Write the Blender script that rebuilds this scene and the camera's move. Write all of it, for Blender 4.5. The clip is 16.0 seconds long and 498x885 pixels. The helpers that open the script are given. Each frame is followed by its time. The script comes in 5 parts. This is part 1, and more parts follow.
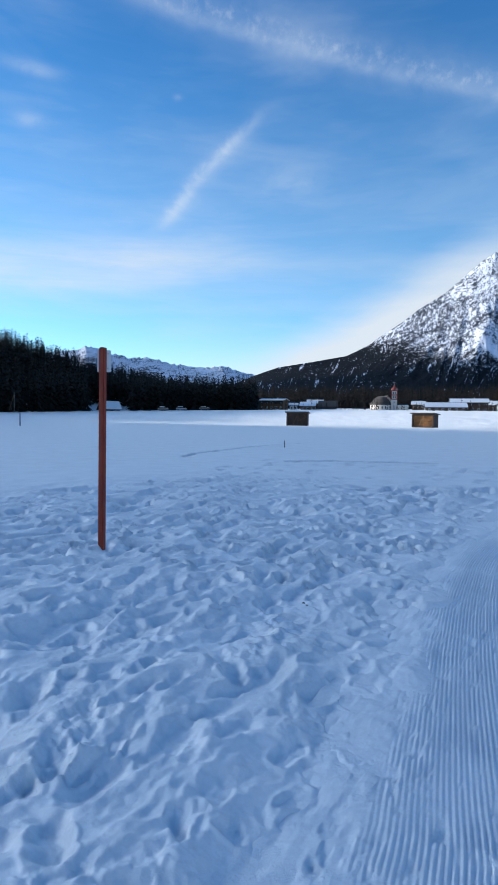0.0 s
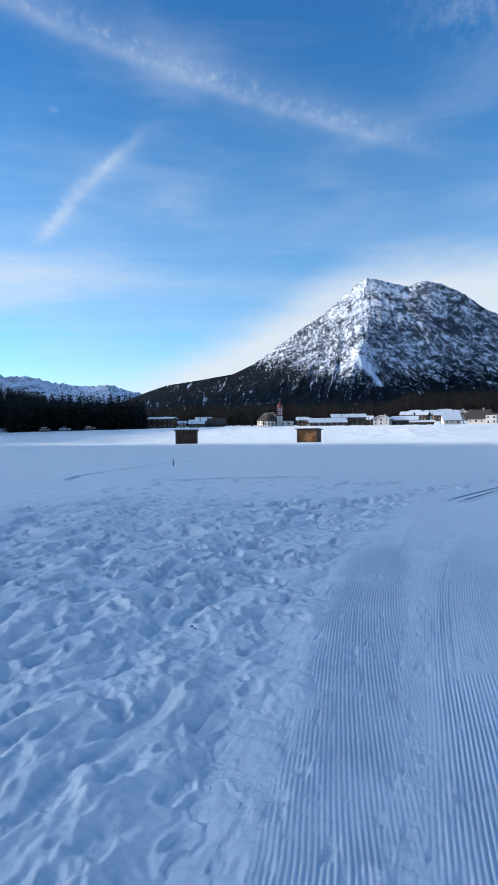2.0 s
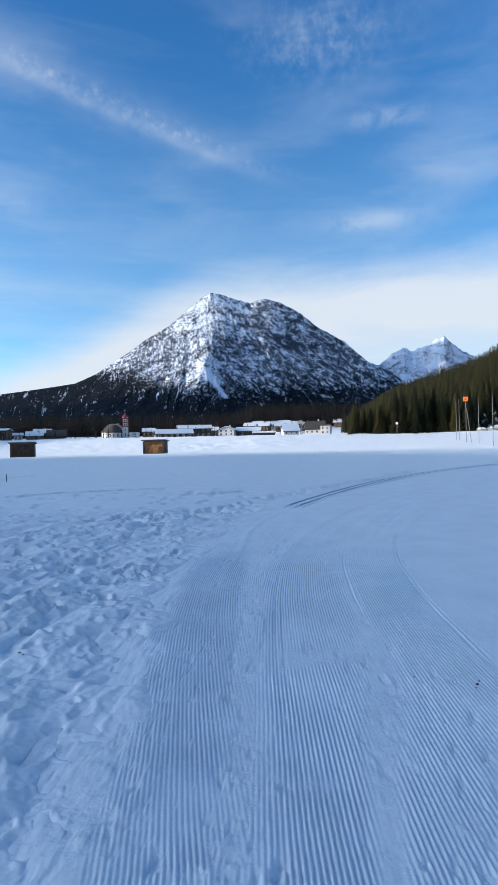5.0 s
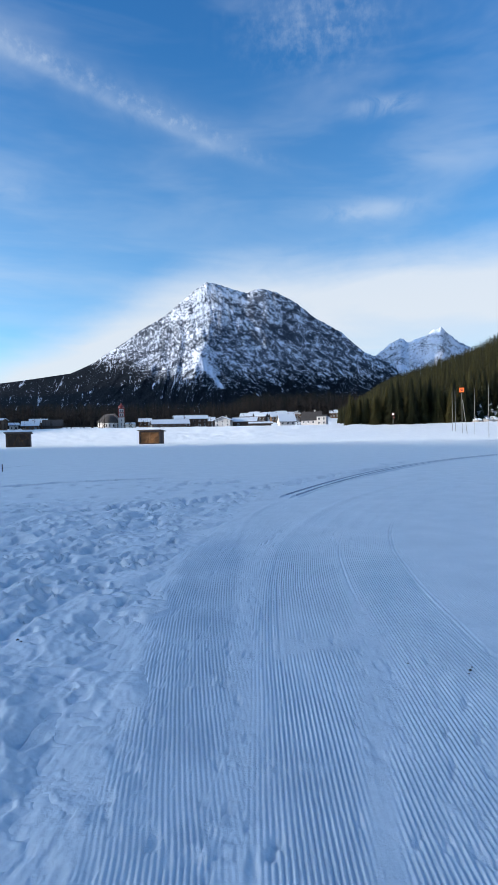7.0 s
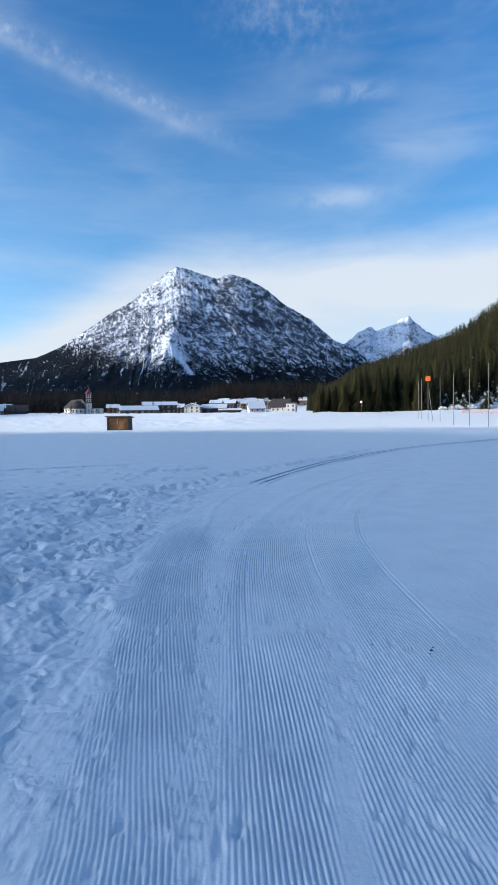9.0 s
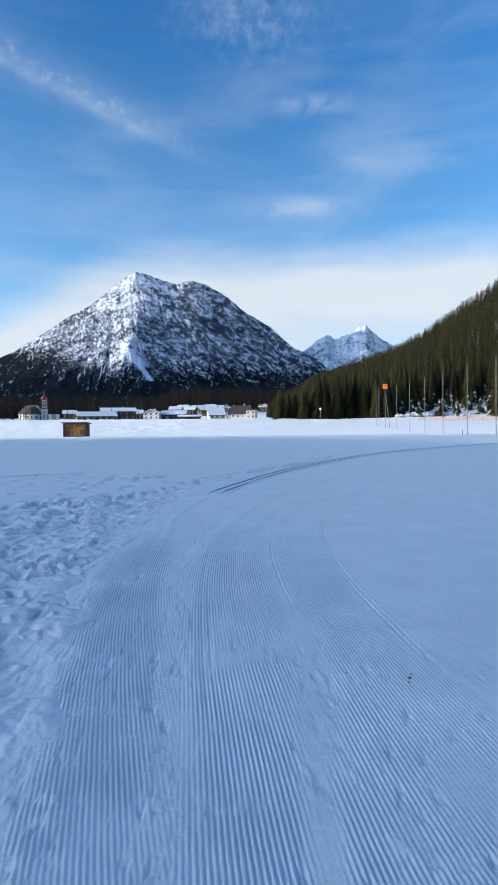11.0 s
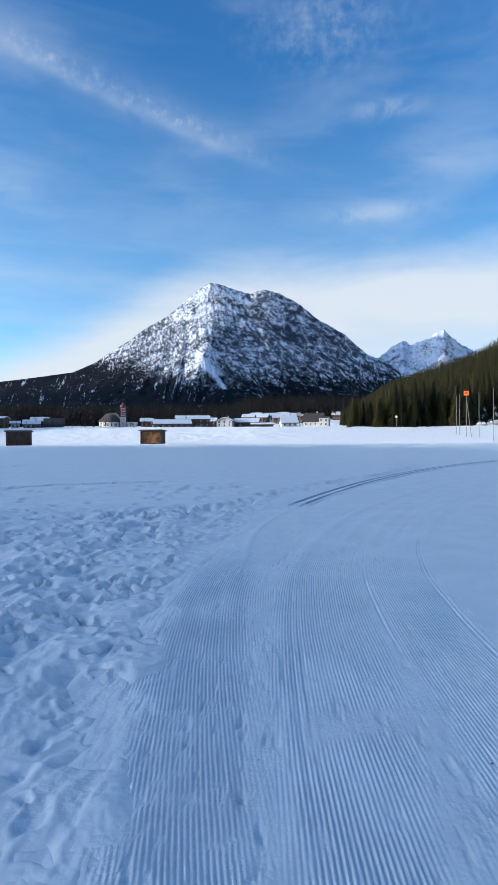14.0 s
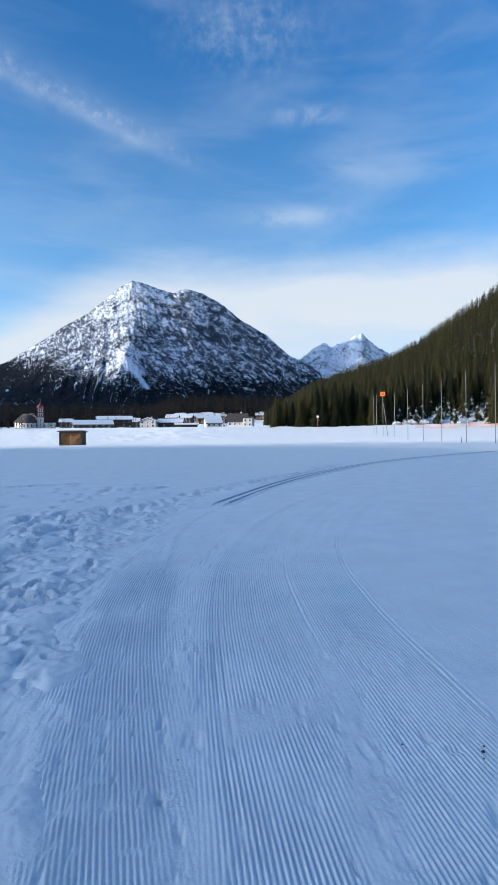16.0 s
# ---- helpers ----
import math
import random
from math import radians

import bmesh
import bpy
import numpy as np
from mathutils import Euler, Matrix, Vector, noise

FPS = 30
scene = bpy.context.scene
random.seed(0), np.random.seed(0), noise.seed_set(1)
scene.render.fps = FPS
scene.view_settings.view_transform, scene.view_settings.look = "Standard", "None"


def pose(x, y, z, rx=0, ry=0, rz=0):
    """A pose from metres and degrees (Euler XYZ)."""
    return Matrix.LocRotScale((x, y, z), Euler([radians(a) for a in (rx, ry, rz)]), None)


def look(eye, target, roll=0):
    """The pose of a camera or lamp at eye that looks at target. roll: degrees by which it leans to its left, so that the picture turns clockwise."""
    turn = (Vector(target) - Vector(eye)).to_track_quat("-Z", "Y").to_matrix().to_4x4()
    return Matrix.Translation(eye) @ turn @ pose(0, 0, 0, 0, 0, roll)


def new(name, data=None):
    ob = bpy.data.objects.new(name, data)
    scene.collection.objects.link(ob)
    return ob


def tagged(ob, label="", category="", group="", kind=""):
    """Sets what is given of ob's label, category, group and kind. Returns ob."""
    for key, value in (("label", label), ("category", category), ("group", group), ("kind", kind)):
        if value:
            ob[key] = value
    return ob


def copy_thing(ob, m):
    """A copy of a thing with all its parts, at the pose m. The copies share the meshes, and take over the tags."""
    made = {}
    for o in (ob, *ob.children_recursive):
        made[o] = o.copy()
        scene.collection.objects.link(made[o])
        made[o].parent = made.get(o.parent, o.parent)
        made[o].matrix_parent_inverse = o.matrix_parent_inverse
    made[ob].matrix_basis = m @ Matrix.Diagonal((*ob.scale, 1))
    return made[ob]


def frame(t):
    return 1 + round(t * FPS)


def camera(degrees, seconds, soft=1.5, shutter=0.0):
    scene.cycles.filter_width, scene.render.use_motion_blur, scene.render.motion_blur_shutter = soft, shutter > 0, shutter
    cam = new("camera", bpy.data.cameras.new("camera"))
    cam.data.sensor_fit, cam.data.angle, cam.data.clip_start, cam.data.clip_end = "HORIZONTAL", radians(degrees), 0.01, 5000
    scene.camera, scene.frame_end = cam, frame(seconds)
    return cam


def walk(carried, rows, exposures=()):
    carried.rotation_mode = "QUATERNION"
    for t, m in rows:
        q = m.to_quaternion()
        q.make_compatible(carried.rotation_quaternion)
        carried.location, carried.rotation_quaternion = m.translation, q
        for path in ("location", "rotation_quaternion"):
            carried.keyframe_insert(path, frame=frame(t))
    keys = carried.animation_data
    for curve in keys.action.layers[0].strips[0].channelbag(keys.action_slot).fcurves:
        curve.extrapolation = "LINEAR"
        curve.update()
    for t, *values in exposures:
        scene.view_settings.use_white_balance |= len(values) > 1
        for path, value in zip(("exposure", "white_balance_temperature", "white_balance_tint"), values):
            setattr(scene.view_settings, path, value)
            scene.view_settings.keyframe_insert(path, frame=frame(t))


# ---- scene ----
cam = camera(48.4, 16.0, soft=0.8)
PATH = [
    (0, (0.000, 0.000, 1.487), (-0.8106, 1.8262, 1.3980), 0.71),
    (0.5, (0.018, 0.052, 1.484), (-0.7171, 1.9108, 1.4336), -0.27),
    (1, (0.014, 0.065, 1.488), (-0.6236, 1.9601, 1.4578), -0.82),
    (1.5, (0.023, 0.062, 1.497), (-0.5134, 1.9881, 1.4749), -0.41),
    (2, (0.031, 0.073, 1.496), (-0.4042, 2.0247, 1.4716), -0.68),
    (2.5, (0.065, 0.042, 1.507), (-0.2765, 2.0127, 1.4919), -1.12),
    (3, (0.082, 0.034, 1.507), (-0.1635, 2.0190, 1.4959), -1.66),
    (3.5, (0.101, 0.033, 1.507), (-0.0503, 2.0273, 1.5014), -1.78),
    (4, (0.102, 0.058, 1.494), (0.0421, 2.0573, 1.4887), -1.58),
    (4.5, (0.110, 0.050, 1.496), (0.1388, 2.0497, 1.4865), -1.40),
    (5, (0.126, 0.038, 1.497), (0.2370, 2.0353, 1.5030), -1.33),
    (5.2, (0.132, 0.035, 1.494), (0.2764, 2.0300, 1.5024), -1.27),
    (7.3, (0.116, 0.021, 1.485), (0.2272, 2.0170, 1.4376), -1.15),
    (7.5, (0.106, 0.024, 1.479), (0.1655, 2.0226, 1.4197), -1.21),
    (8, (0.082, -0.001, 1.507), (0.1098, 1.9981, 1.4421), -1.29),
    (8.5, (0.102, 0.008, 1.490), (0.2111, 2.0037, 1.4243), -0.92),
    (9, (0.127, 0.010, 1.486), (0.3592, 1.9946, 1.4082), -0.88),
    (9.5, (0.148, 0.009, 1.500), (0.4765, 1.9802, 1.4310), -0.79),
    (9.7, (0.163, 0.015, 1.492), (0.5344, 1.9792, 1.4211), -0.86),
    (11.8, (0.129, 0.621, 1.515), (0.5012, 2.5859, 1.4715), -0.66),
    (12, (0.133, 0.695, 1.519), (0.4571, 2.6685, 1.4787), -0.37),
    (12.5, (0.159, 0.891, 1.535), (0.3846, 2.8780, 1.5046), 0.41),
    (13, (0.101, 0.967, 1.520), (0.3207, 2.9549, 1.4882), -0.92),
    (13.5, (0.080, 0.991, 1.523), (0.2780, 2.9813, 1.4902), -0.67),
    (14, (0.066, 0.997, 1.534), (0.1842, 2.9935, 1.5084), -0.52),
    (14.5, (0.056, 0.995, 1.535), (0.0957, 2.9948, 1.5184), -0.55),
    (15, (0.065, 1.016, 1.521), (0.1473, 3.0139, 1.5035), -0.53),
    (15.5, (0.091, 1.005, 1.520), (0.3615, 2.9864, 1.4974), -0.69),
    (16, (0.101, 0.995, 1.518), (0.4889, 2.9568, 1.4902), -0.89),
]
walk(cam, [(t, look(eye, target, roll)) for t, eye, target, roll in PATH], exposures=[(0.0, 1.05, 5940, 9), (16.0, 1.05, 5940, 9)])

# ---------------------------------------------------------------- node helpers
class Wire:
    """A socket that can be added, multiplied and compared in plain Python."""

    def __init__(self, tree, socket):
        self.tree, self.socket = tree, socket

    def do(self, op, *others, clamp=False):
        node = self.tree.nodes.new("ShaderNodeMath")
        node.operation, node.use_clamp = op, clamp
        for slot, value in zip(node.inputs, (self, *others)):
            if isinstance(value, Wire):
                self.tree.links.new(value.socket, slot)
            else:
                slot.default_value = value
        return Wire(self.tree, node.outputs[0])

    def __add__(self, o): return self.do("ADD", o)
    def __radd__(self, o): return self.do("ADD", o)
    def __sub__(self, o): return self.do("SUBTRACT", o)
    def __rsub__(self, o): return (self * -1.0) + o
    def __mul__(self, o): return self.do("MULTIPLY", o)
    def __rmul__(self, o): return self.do("MULTIPLY", o)
    def __truediv__(self, o): return self.do("DIVIDE", o)

    def ramp(self, low, high):
        """Smooth step from 0 at low to 1 at high."""
        node = self.tree.nodes.new("ShaderNodeMapRange")
        node.interpolation_type = "SMOOTHSTEP"
        self.tree.links.new(self.socket, node.inputs["Value"])
        if low <= high:
            node.inputs["From Min"].default_value, node.inputs["From Max"].default_value = low, high
            return Wire(self.tree, node.outputs["Result"])
        node.inputs["From Min"].default_value, node.inputs["From Max"].default_value = high, low
        return 1.0 - Wire(self.tree, node.outputs["Result"])

    def bell(self, wide):
        """exp(-(v / wide)^2)"""
        q = self * (1.0 / wide)
        return (q * q * -1.0).do("EXPONENT")

    def clamp(self):
        return self.do("ADD", 0.0, clamp=True)


def combine(tree, x, y, z):
    node = tree.nodes.new("ShaderNodeCombineXYZ")
    for slot, value in zip(node.inputs, (x, y, z)):
        if isinstance(value, Wire):
            tree.links.new(value.socket, slot)
        else:
            slot.default_value = value
    return Wire(tree, node.outputs[0])


def grain(tree, vector, scale, detail=4.0, rough=0.55, warp=0.0):
    node = tree.nodes.new("ShaderNodeTexNoise")
    node.inputs["Scale"].default_value, node.inputs["Detail"].default_value = scale, detail
    node.inputs["Roughness"].default_value, node.inputs["Distortion"].default_value = rough, warp
    if vector:
        tree.links.new(vector.socket, node.inputs["Vector"])
    return Wire(tree, node.outputs["Fac"])


def blend(tree, fac, a, b):
    """Colour a where fac is 0, b where it is 1. Colours are tuples or wires."""
    node = tree.nodes.new("ShaderNodeMix")
    node.data_type = "RGBA"
    for slot, value in ((node.inputs[0], fac), (node.inputs[6], a), (node.inputs[7], b)):
        if isinstance(value, Wire):
            tree.links.new(value.socket, slot)
        elif isinstance(value, tuple):
            slot.default_value = (*value[:3], 1.0)
        else:
            slot.default_value = value
    return Wire(tree, node.outputs[2])


# ---------------------------------------------------------------- sky and sun
SUN_AZ, SUN_EL = 97.0, 11.0  # degrees to the left of +y, and above the horizon

world = bpy.data.worlds.new("sky")
scene.world = world
world.use_nodes = True
wt = world.node_tree
sky = wt.nodes.new("ShaderNodeTexSky")
sky.sky_type, sky.sun_disc = "NISHITA", False
sky.sun_elevation, sky.sun_rotation = radians(SUN_EL), radians(SUN_AZ)
sky.altitude, sky.air_density, sky.dust_density, sky.ozone_density = 1100.0, 1.0, 0.4, 3.0
co = wt.nodes.new("ShaderNodeTexCoord")
sep = wt.nodes.new("ShaderNodeSeparateXYZ")
wt.links.new(co.outputs["Generated"], sep.inputs[0])
dx, dy, dz = (Wire(wt, sep.outputs[i]) for i in range(3))
az = dx.do("ARCTAN2", dy) * 57.29578
el = dz.do("ARCSINE") * 57.29578
ae = combine(wt, az, el, 0.0)
fleck = grain(wt, ae, 0.9, 5.0, 0.6)
puff = grain(wt, combine(wt, az * 0.7, el, 3.0), 0.42, 4.0, 0.6, 0.6)
veil = grain(wt, combine(wt, az * 0.25 + el * 0.1, el, 9.0), 0.22, 4.0, 0.55, 0.4)
sway = (puff - 0.5) * 1.6

# long vapour trail, its puffed upper side, and the short trail
off1 = el - (30.9 - (az + 11.7) * 0.2575 - (az + 11.7) * (az + 11.7) * 0.0025) + sway * 0.16
trail1 = (off1.bell(0.55) * 0.13 + (off1 - 0.75).bell(0.8) * (0.05 + fleck.ramp(0.45, 0.72) * 0.20) + (off1 - 0.6).bell(2.2) * 0.11) * az.ramp(12.0, -6.0) * az.ramp(-46.0, -30.0) * (0.55 + puff.ramp(0.2, 0.6) * 0.45)
lean = az + 33.1 - (el - 18.0) * 1.02 + (el - 23.5).bell(4.0) * 1.2 + sway * 0.3
trail2 = ((lean + (fleck - 0.5) * 0.9).bell(0.8) * 0.7 + (lean - 0.5).bell(1.7) * 0.3) * el.ramp(17.4, 19.8) * el.ramp(29.8, 24.5) * (0.45 + puff.ramp(0.25, 0.65) * 0.55) * (0.36 + fleck * 0.22)
comb = grain(wt, combine(wt, az * 0.13, el - az * 0.03, 5.0), 0.62, 5.0, 0.6, 0.3)
# low bank behind the mountain, and the bar of cloud beside it
edge = ((az + 3.2) * 0.53 + 16.2).do("SMOOTH_MIN", 17.2, 3.0) + sway * 0.7 + (comb - 0.5) * 1.0
# to the right and rear the bank runs on unseen, for more light
bank = (el - edge).ramp(2.5, -4.0) * az.ramp(-33.0, -15.0) * (0.56 + veil * 0.45) * (1.0 - az.ramp(4.0, 16.0) * el.ramp(13.0, 6.0) * 0.3)
bar = (el - 13.6 - (az + 46.0) * 0.10 + sway * 0.4).bell(2.3) * az.ramp(-17.0, -38.0) * az.ramp(-85.0, -55.0) * (0.58 + comb.ramp(0.25, 0.80) * 0.36) * 0.52
haze = el.ramp(10.0, 2.0) * az.ramp(20.0, -10.0) * (0.22 + az.ramp(-42.0, -24.0) * 0.34)


def patch(a, e, wa, we, much, tex):
    return (az - a).bell(wa) * (el - e + sway * 0.4).bell(we) * tex * much


spots = patch(11.5, 35.8, 6.5, 2.6, 0.22, fleck.ramp(0.35, 0.8))
spots = spots + patch(16.5, 21.3, 4.2, 0.9, 0.32, puff.ramp(0.25, 0.65)) + patch(23.0, 25.0, 13.0, 1.8, 0.16, veil.ramp(0.3, 0.6))
spots = spots + patch(17.5, 29.6, 3.2, 0.7, 0.3, puff.ramp(0.3, 0.6)) + patch(-31.5, 29.1, 0.4, 0.25, 0.22, fleck)
spots = spots + patch(-45.5, 25.9, 1.6, 0.6, 0.20, puff.ramp(0.2, 0.6)) + patch(-45.0, 29.6, 2.6, 0.5, 0.22, puff.ramp(0.2, 0.6)) + patch(-20.0, 22.7, 4.2, 1.5, 0.13, puff.ramp(0.2, 0.7))
thin = (0.02 + veil.ramp(0.38, 0.80) * 0.16 + el.ramp(36.0, 14.0) * 0.10 + az.ramp(2.0, -28.0) * (el - 15.5).bell(8.5) * (0.09 + comb.ramp(0.3, 0.7) * 0.10)) * el.ramp(0.0, 10.0)
# unseen cirrus added behind and round the sun, to light the snow
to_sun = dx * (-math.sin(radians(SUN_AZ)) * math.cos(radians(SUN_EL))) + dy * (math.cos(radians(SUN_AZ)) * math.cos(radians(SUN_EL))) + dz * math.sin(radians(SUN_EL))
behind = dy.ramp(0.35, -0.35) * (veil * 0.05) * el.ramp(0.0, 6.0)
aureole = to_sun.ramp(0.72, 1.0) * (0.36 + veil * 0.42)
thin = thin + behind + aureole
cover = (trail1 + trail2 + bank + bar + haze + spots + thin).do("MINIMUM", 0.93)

tone = wt.nodes.new("ShaderNodeHueSaturation")
wt.links.new((el.ramp(8.0, 44.0) * 0.010 + 0.4925).socket, tone.inputs["Hue"])
tone.inputs["Saturation"].default_value = 1.22
wt.links.new(sky.outputs[0], tone.inputs["Color"])
CLOUD = 3.25
# cloud near the sun made nearly nine times brighter for side light
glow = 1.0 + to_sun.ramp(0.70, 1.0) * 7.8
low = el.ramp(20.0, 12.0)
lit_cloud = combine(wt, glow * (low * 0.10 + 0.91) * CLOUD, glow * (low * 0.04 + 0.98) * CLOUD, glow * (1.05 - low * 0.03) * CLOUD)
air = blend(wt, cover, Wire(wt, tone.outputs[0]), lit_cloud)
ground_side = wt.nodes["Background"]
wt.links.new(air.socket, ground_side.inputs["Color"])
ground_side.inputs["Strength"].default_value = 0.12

sun = new("sun", bpy.data.lights.new("sun", "SUN"))
sun.data.energy, sun.data.angle, sun.data.color = 2.8, radians(0.53), (1.0, 0.83, 0.64)
SUN_FROM = Vector((-math.sin(radians(SUN_AZ)) * math.cos(radians(SUN_EL)), math.cos(radians(SUN_AZ)) * math.cos(radians(SUN_EL)), math.sin(radians(SUN_EL))))
sun.matrix_world = look(SUN_FROM * 300, (0, 0, 0))


# ---------------------------------------------------------------- materials
def material(name):
    m = bpy.data.materials.new(name)
    m.use_nodes = True
    return m, m.node_tree, m.node_tree.nodes["Principled BSDF"]


def place(tree, which="Object"):
    return Wire(tree, tree.nodes.new("ShaderNodeTexCoord").outputs[which])


def stretched(tree, vector, scale):
    node = tree.nodes.new("ShaderNodeMapping")
    node.inputs["Scale"].default_value = scale
    tree.links.new(vector.socket, node.inputs["Vector"])
    return Wire(tree, node.outputs[0])


def bumped(tree, shader, height, strength, distance):
    node = tree.nodes.new("ShaderNodeBump")
    node.inputs["Strength"].default_value, node.inputs["Distance"].default_value = strength, distance
    tree.links.new(height.socket, node.inputs["Height"])
    tree.links.new(node.outputs[0], shader.inputs["Normal"])


def plain(name, colour, rough=0.7, vary=0.25, scale=6.0, metal=0.0, stretch=(1, 1, 1), bump=0.25, depth=0.004):
    """A surface of one colour with stains at two scales and a fine relief."""
    m, t, s = material(name)
    p = stretched(t, place(t), stretch)
    large, fine = grain(t, p, scale, 4.0), grain(t, p, scale * 9.0, 5.0)
    mixed = (large * 0.6 + fine * 0.4).ramp(0.3, 0.7)
    dark, light = tuple(c * (1 - vary) for c in colour), tuple(min(1.0, c * (1 + vary)) for c in colour)
    t.links.new(blend(t, mixed, dark, light).socket, s.inputs["Base Color"])
    s.inputs["Roughness"].default_value, s.inputs["Metallic"].default_value = rough, metal
    bumped(t, s, fine, bump, depth)
    return m


def snow_material(name="snow", coarse=1.0):
    m, t, s = material(name)
    p = place(t)
    crystals, crumbs, drift = grain(t, p, 220.0, 3.0), grain(t, p, 38.0, 5.0, 0.65), grain(t, p, 1.6, 4.0)
    t.links.new(blend(t, (drift * 0.6 + crumbs * 0.4).ramp(0.3, 0.7), (0.53, 0.585, 0.635), (0.645, 0.69, 0.735)).socket, s.inputs["Base Color"])
    s.inputs["Roughness"].default_value = 0.56
    s.inputs["Specular IOR Level"].default_value = 0.8
    s.inputs["Sheen Weight"].default_value, s.inputs["Sheen Roughness"].default_value = 0.30, 0.25
    s.inputs["Sheen Tint"].default_value = (0.85, 0.93, 1.0, 1.0)
    lumps = grain(t, p, 11.0, 4.0, 0.6)
    broken = 0.35 + grain(t, p, 2.3, 3.0).ramp(0.42, 0.62) * 1.2
    bumped(t, s, lumps * 0.9 + crumbs * broken * 0.8 + crystals * 0.10, 0.45 * coarse, 0.015)
    return m


def foliage(name, dark, light, dusted=0.0):
    """Needles: every bough a little different, whole trees too."""
    m, t, s = material(name)
    isle = Wire(t, t.nodes.new("ShaderNodeNewGeometry").outputs["Random Per Island"])
    att = t.nodes.new("ShaderNodeAttribute")
    att.attribute_name = "tint"
    tree_tone = Wire(t, att.outputs["Fac"])
    fine, sprigs = grain(t, place(t), 1.1, 4.0), grain(t, stretched(t, place(t), (1.0, 1.0, 0.45)), 4.5, 3.0, 0.7)
    col = blend(t, (isle * 0.12 + tree_tone * 0.42 + fine * 0.3 + (sprigs - 0.5) * 1.1 + 0.08).ramp(0.2, 0.95), dark, light)
    if dusted:
        col = blend(t, grain(t, place(t), 0.9, 4.0).ramp(0.68 - dusted, 0.78 - dusted), col, (0.72, 0.75, 0.79))
    t.links.new(col.socket, s.inputs["Base Color"])
    s.inputs["Roughness"].default_value = 0.8
    s.inputs["Specular IOR Level"].default_value = 0.2
    return m


def mountain_material(name, reach, banded, harsh):
    """Rock, forest and snow: the snow share of each place is kept with the mesh, broken up finely here."""
    m, t, s = material(name)
    att = t.nodes.new("ShaderNodeAttribute")
    att.attribute_name = "snow"
    share = Wire(t, att.outputs["Fac"])
    att2 = t.nodes.new("ShaderNodeAttribute")
    att2.attribute_name = "wood"
    wood = Wire(t, att2.outputs["Fac"])
    p = place(t)
    sides = t.nodes.new("ShaderNodeSeparateXYZ")
    t.links.new(p.socket, sides.inputs[0])
    # chutes and strata run by bearing and height as the massif faces the valley
    px_, pz_ = (Wire(t, sides.outputs[i]) / Wire(t, sides.outputs[1]) * 3200.0 for i in (0, 2))
    dip = combine(t, (px_ * 0.79 - pz_ * 0.61) * 0.58, 0.0, px_ * 0.61 + pz_ * 0.79)
    bands = grain(t, dip, 1 / 21.0, 6.0, 0.78, 0.7)
    speckle = grain(t, combine(t, px_ * 1.1, 0.0, pz_ * 0.9), 1 / 15.0, 6.0, 0.80, 0.7)
    flank = px_.ramp(-120.0, 160.0) * banded
    streak = speckle * (1.0 - flank) + bands * flank
    broad = grain(t, stretched(t, p, (1.0, 0.5, 0.9)), 1 / 110.0, 5.0, 0.65, 0.8)
    speck = grain(t, p, 1 / 6.0, 3.0, 0.8)
    chutes = grain(t, combine(t, px_ - pz_ * 0.25, 0.0, pz_ * 0.28), 1 / 24.0, 5.0, 0.75, 0.6).ramp(0.55, 0.66)
    cover = (share - flank * 0.12 + (streak - 0.5) * harsh + (broad - 0.5) * 1.3 + (speck - 0.5) * 1.7 + wood * (chutes * 0.62 - 0.12) * (1.0 - flank)).ramp(0.36, 0.66)
    # rock tinted blue: distance haze and sky light are put into its colour
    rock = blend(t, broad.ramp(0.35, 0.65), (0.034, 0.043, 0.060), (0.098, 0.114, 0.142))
    # near-black trees: shade on the lower slopes is put into their colour
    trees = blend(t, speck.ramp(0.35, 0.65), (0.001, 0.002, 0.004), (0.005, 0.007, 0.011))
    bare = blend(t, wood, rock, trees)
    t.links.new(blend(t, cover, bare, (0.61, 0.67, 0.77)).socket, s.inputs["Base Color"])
    s.inputs["Roughness"].default_value = 0.9
    s.inputs["Specular IOR Level"].default_value = 0.05
    bumped(t, s, streak * 0.7 + speck * 0.3, 0.6, reach)
    return m


SNOW = snow_material()
ROOF_SNOW = snow_material("roof snow", 0.6)
NEEDLES = foliage("spruce needles", (0.012, 0.015, 0.006), (0.074, 0.064, 0.020))
# shaded copy of the needles, with the shade put into its colour
NEEDLES_SHADE = foliage("shaded spruce needles", (0.004, 0.006, 0.006), (0.012, 0.014, 0.011))
LARCH = foliage("bare larch twigs", (0.010, 0.009, 0.008), (0.045, 0.033, 0.023))
DUSTED = foliage("snow dusted needles", (0.02, 0.03, 0.015), (0.07, 0.075, 0.035), 0.16)
BARK = plain("bark", (0.09, 0.06, 0.042), 0.9, 0.4, 5.0, stretch=(1, 1, 0.2))
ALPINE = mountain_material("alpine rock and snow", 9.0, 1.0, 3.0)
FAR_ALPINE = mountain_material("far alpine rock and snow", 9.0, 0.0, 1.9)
PAINT_RED = plain("red brown paint", (0.21, 0.022, 0.005), 0.6, 0.22, 9.0, stretch=(1, 1, 0.25), bump=0.2, depth=0.002)
PLATE = plain("pale grey plastic", (0.62, 0.64, 0.66), 0.4, 0.08, 9.0)
OLD_WOOD = plain("weathered timber", (0.12, 0.065, 0.03), 0.85, 0.45, 3.0, stretch=(1, 1, 0.15), bump=0.5, depth=0.01)
# hut boards: brown timber with the sun's warmth put into its colour
SUNLIT_WOOD = plain("sunlit timber", (0.29, 0.14, 0.05), 0.8, 0.4, 3.0, stretch=(0.15, 1, 1), bump=0.5, depth=0.01)
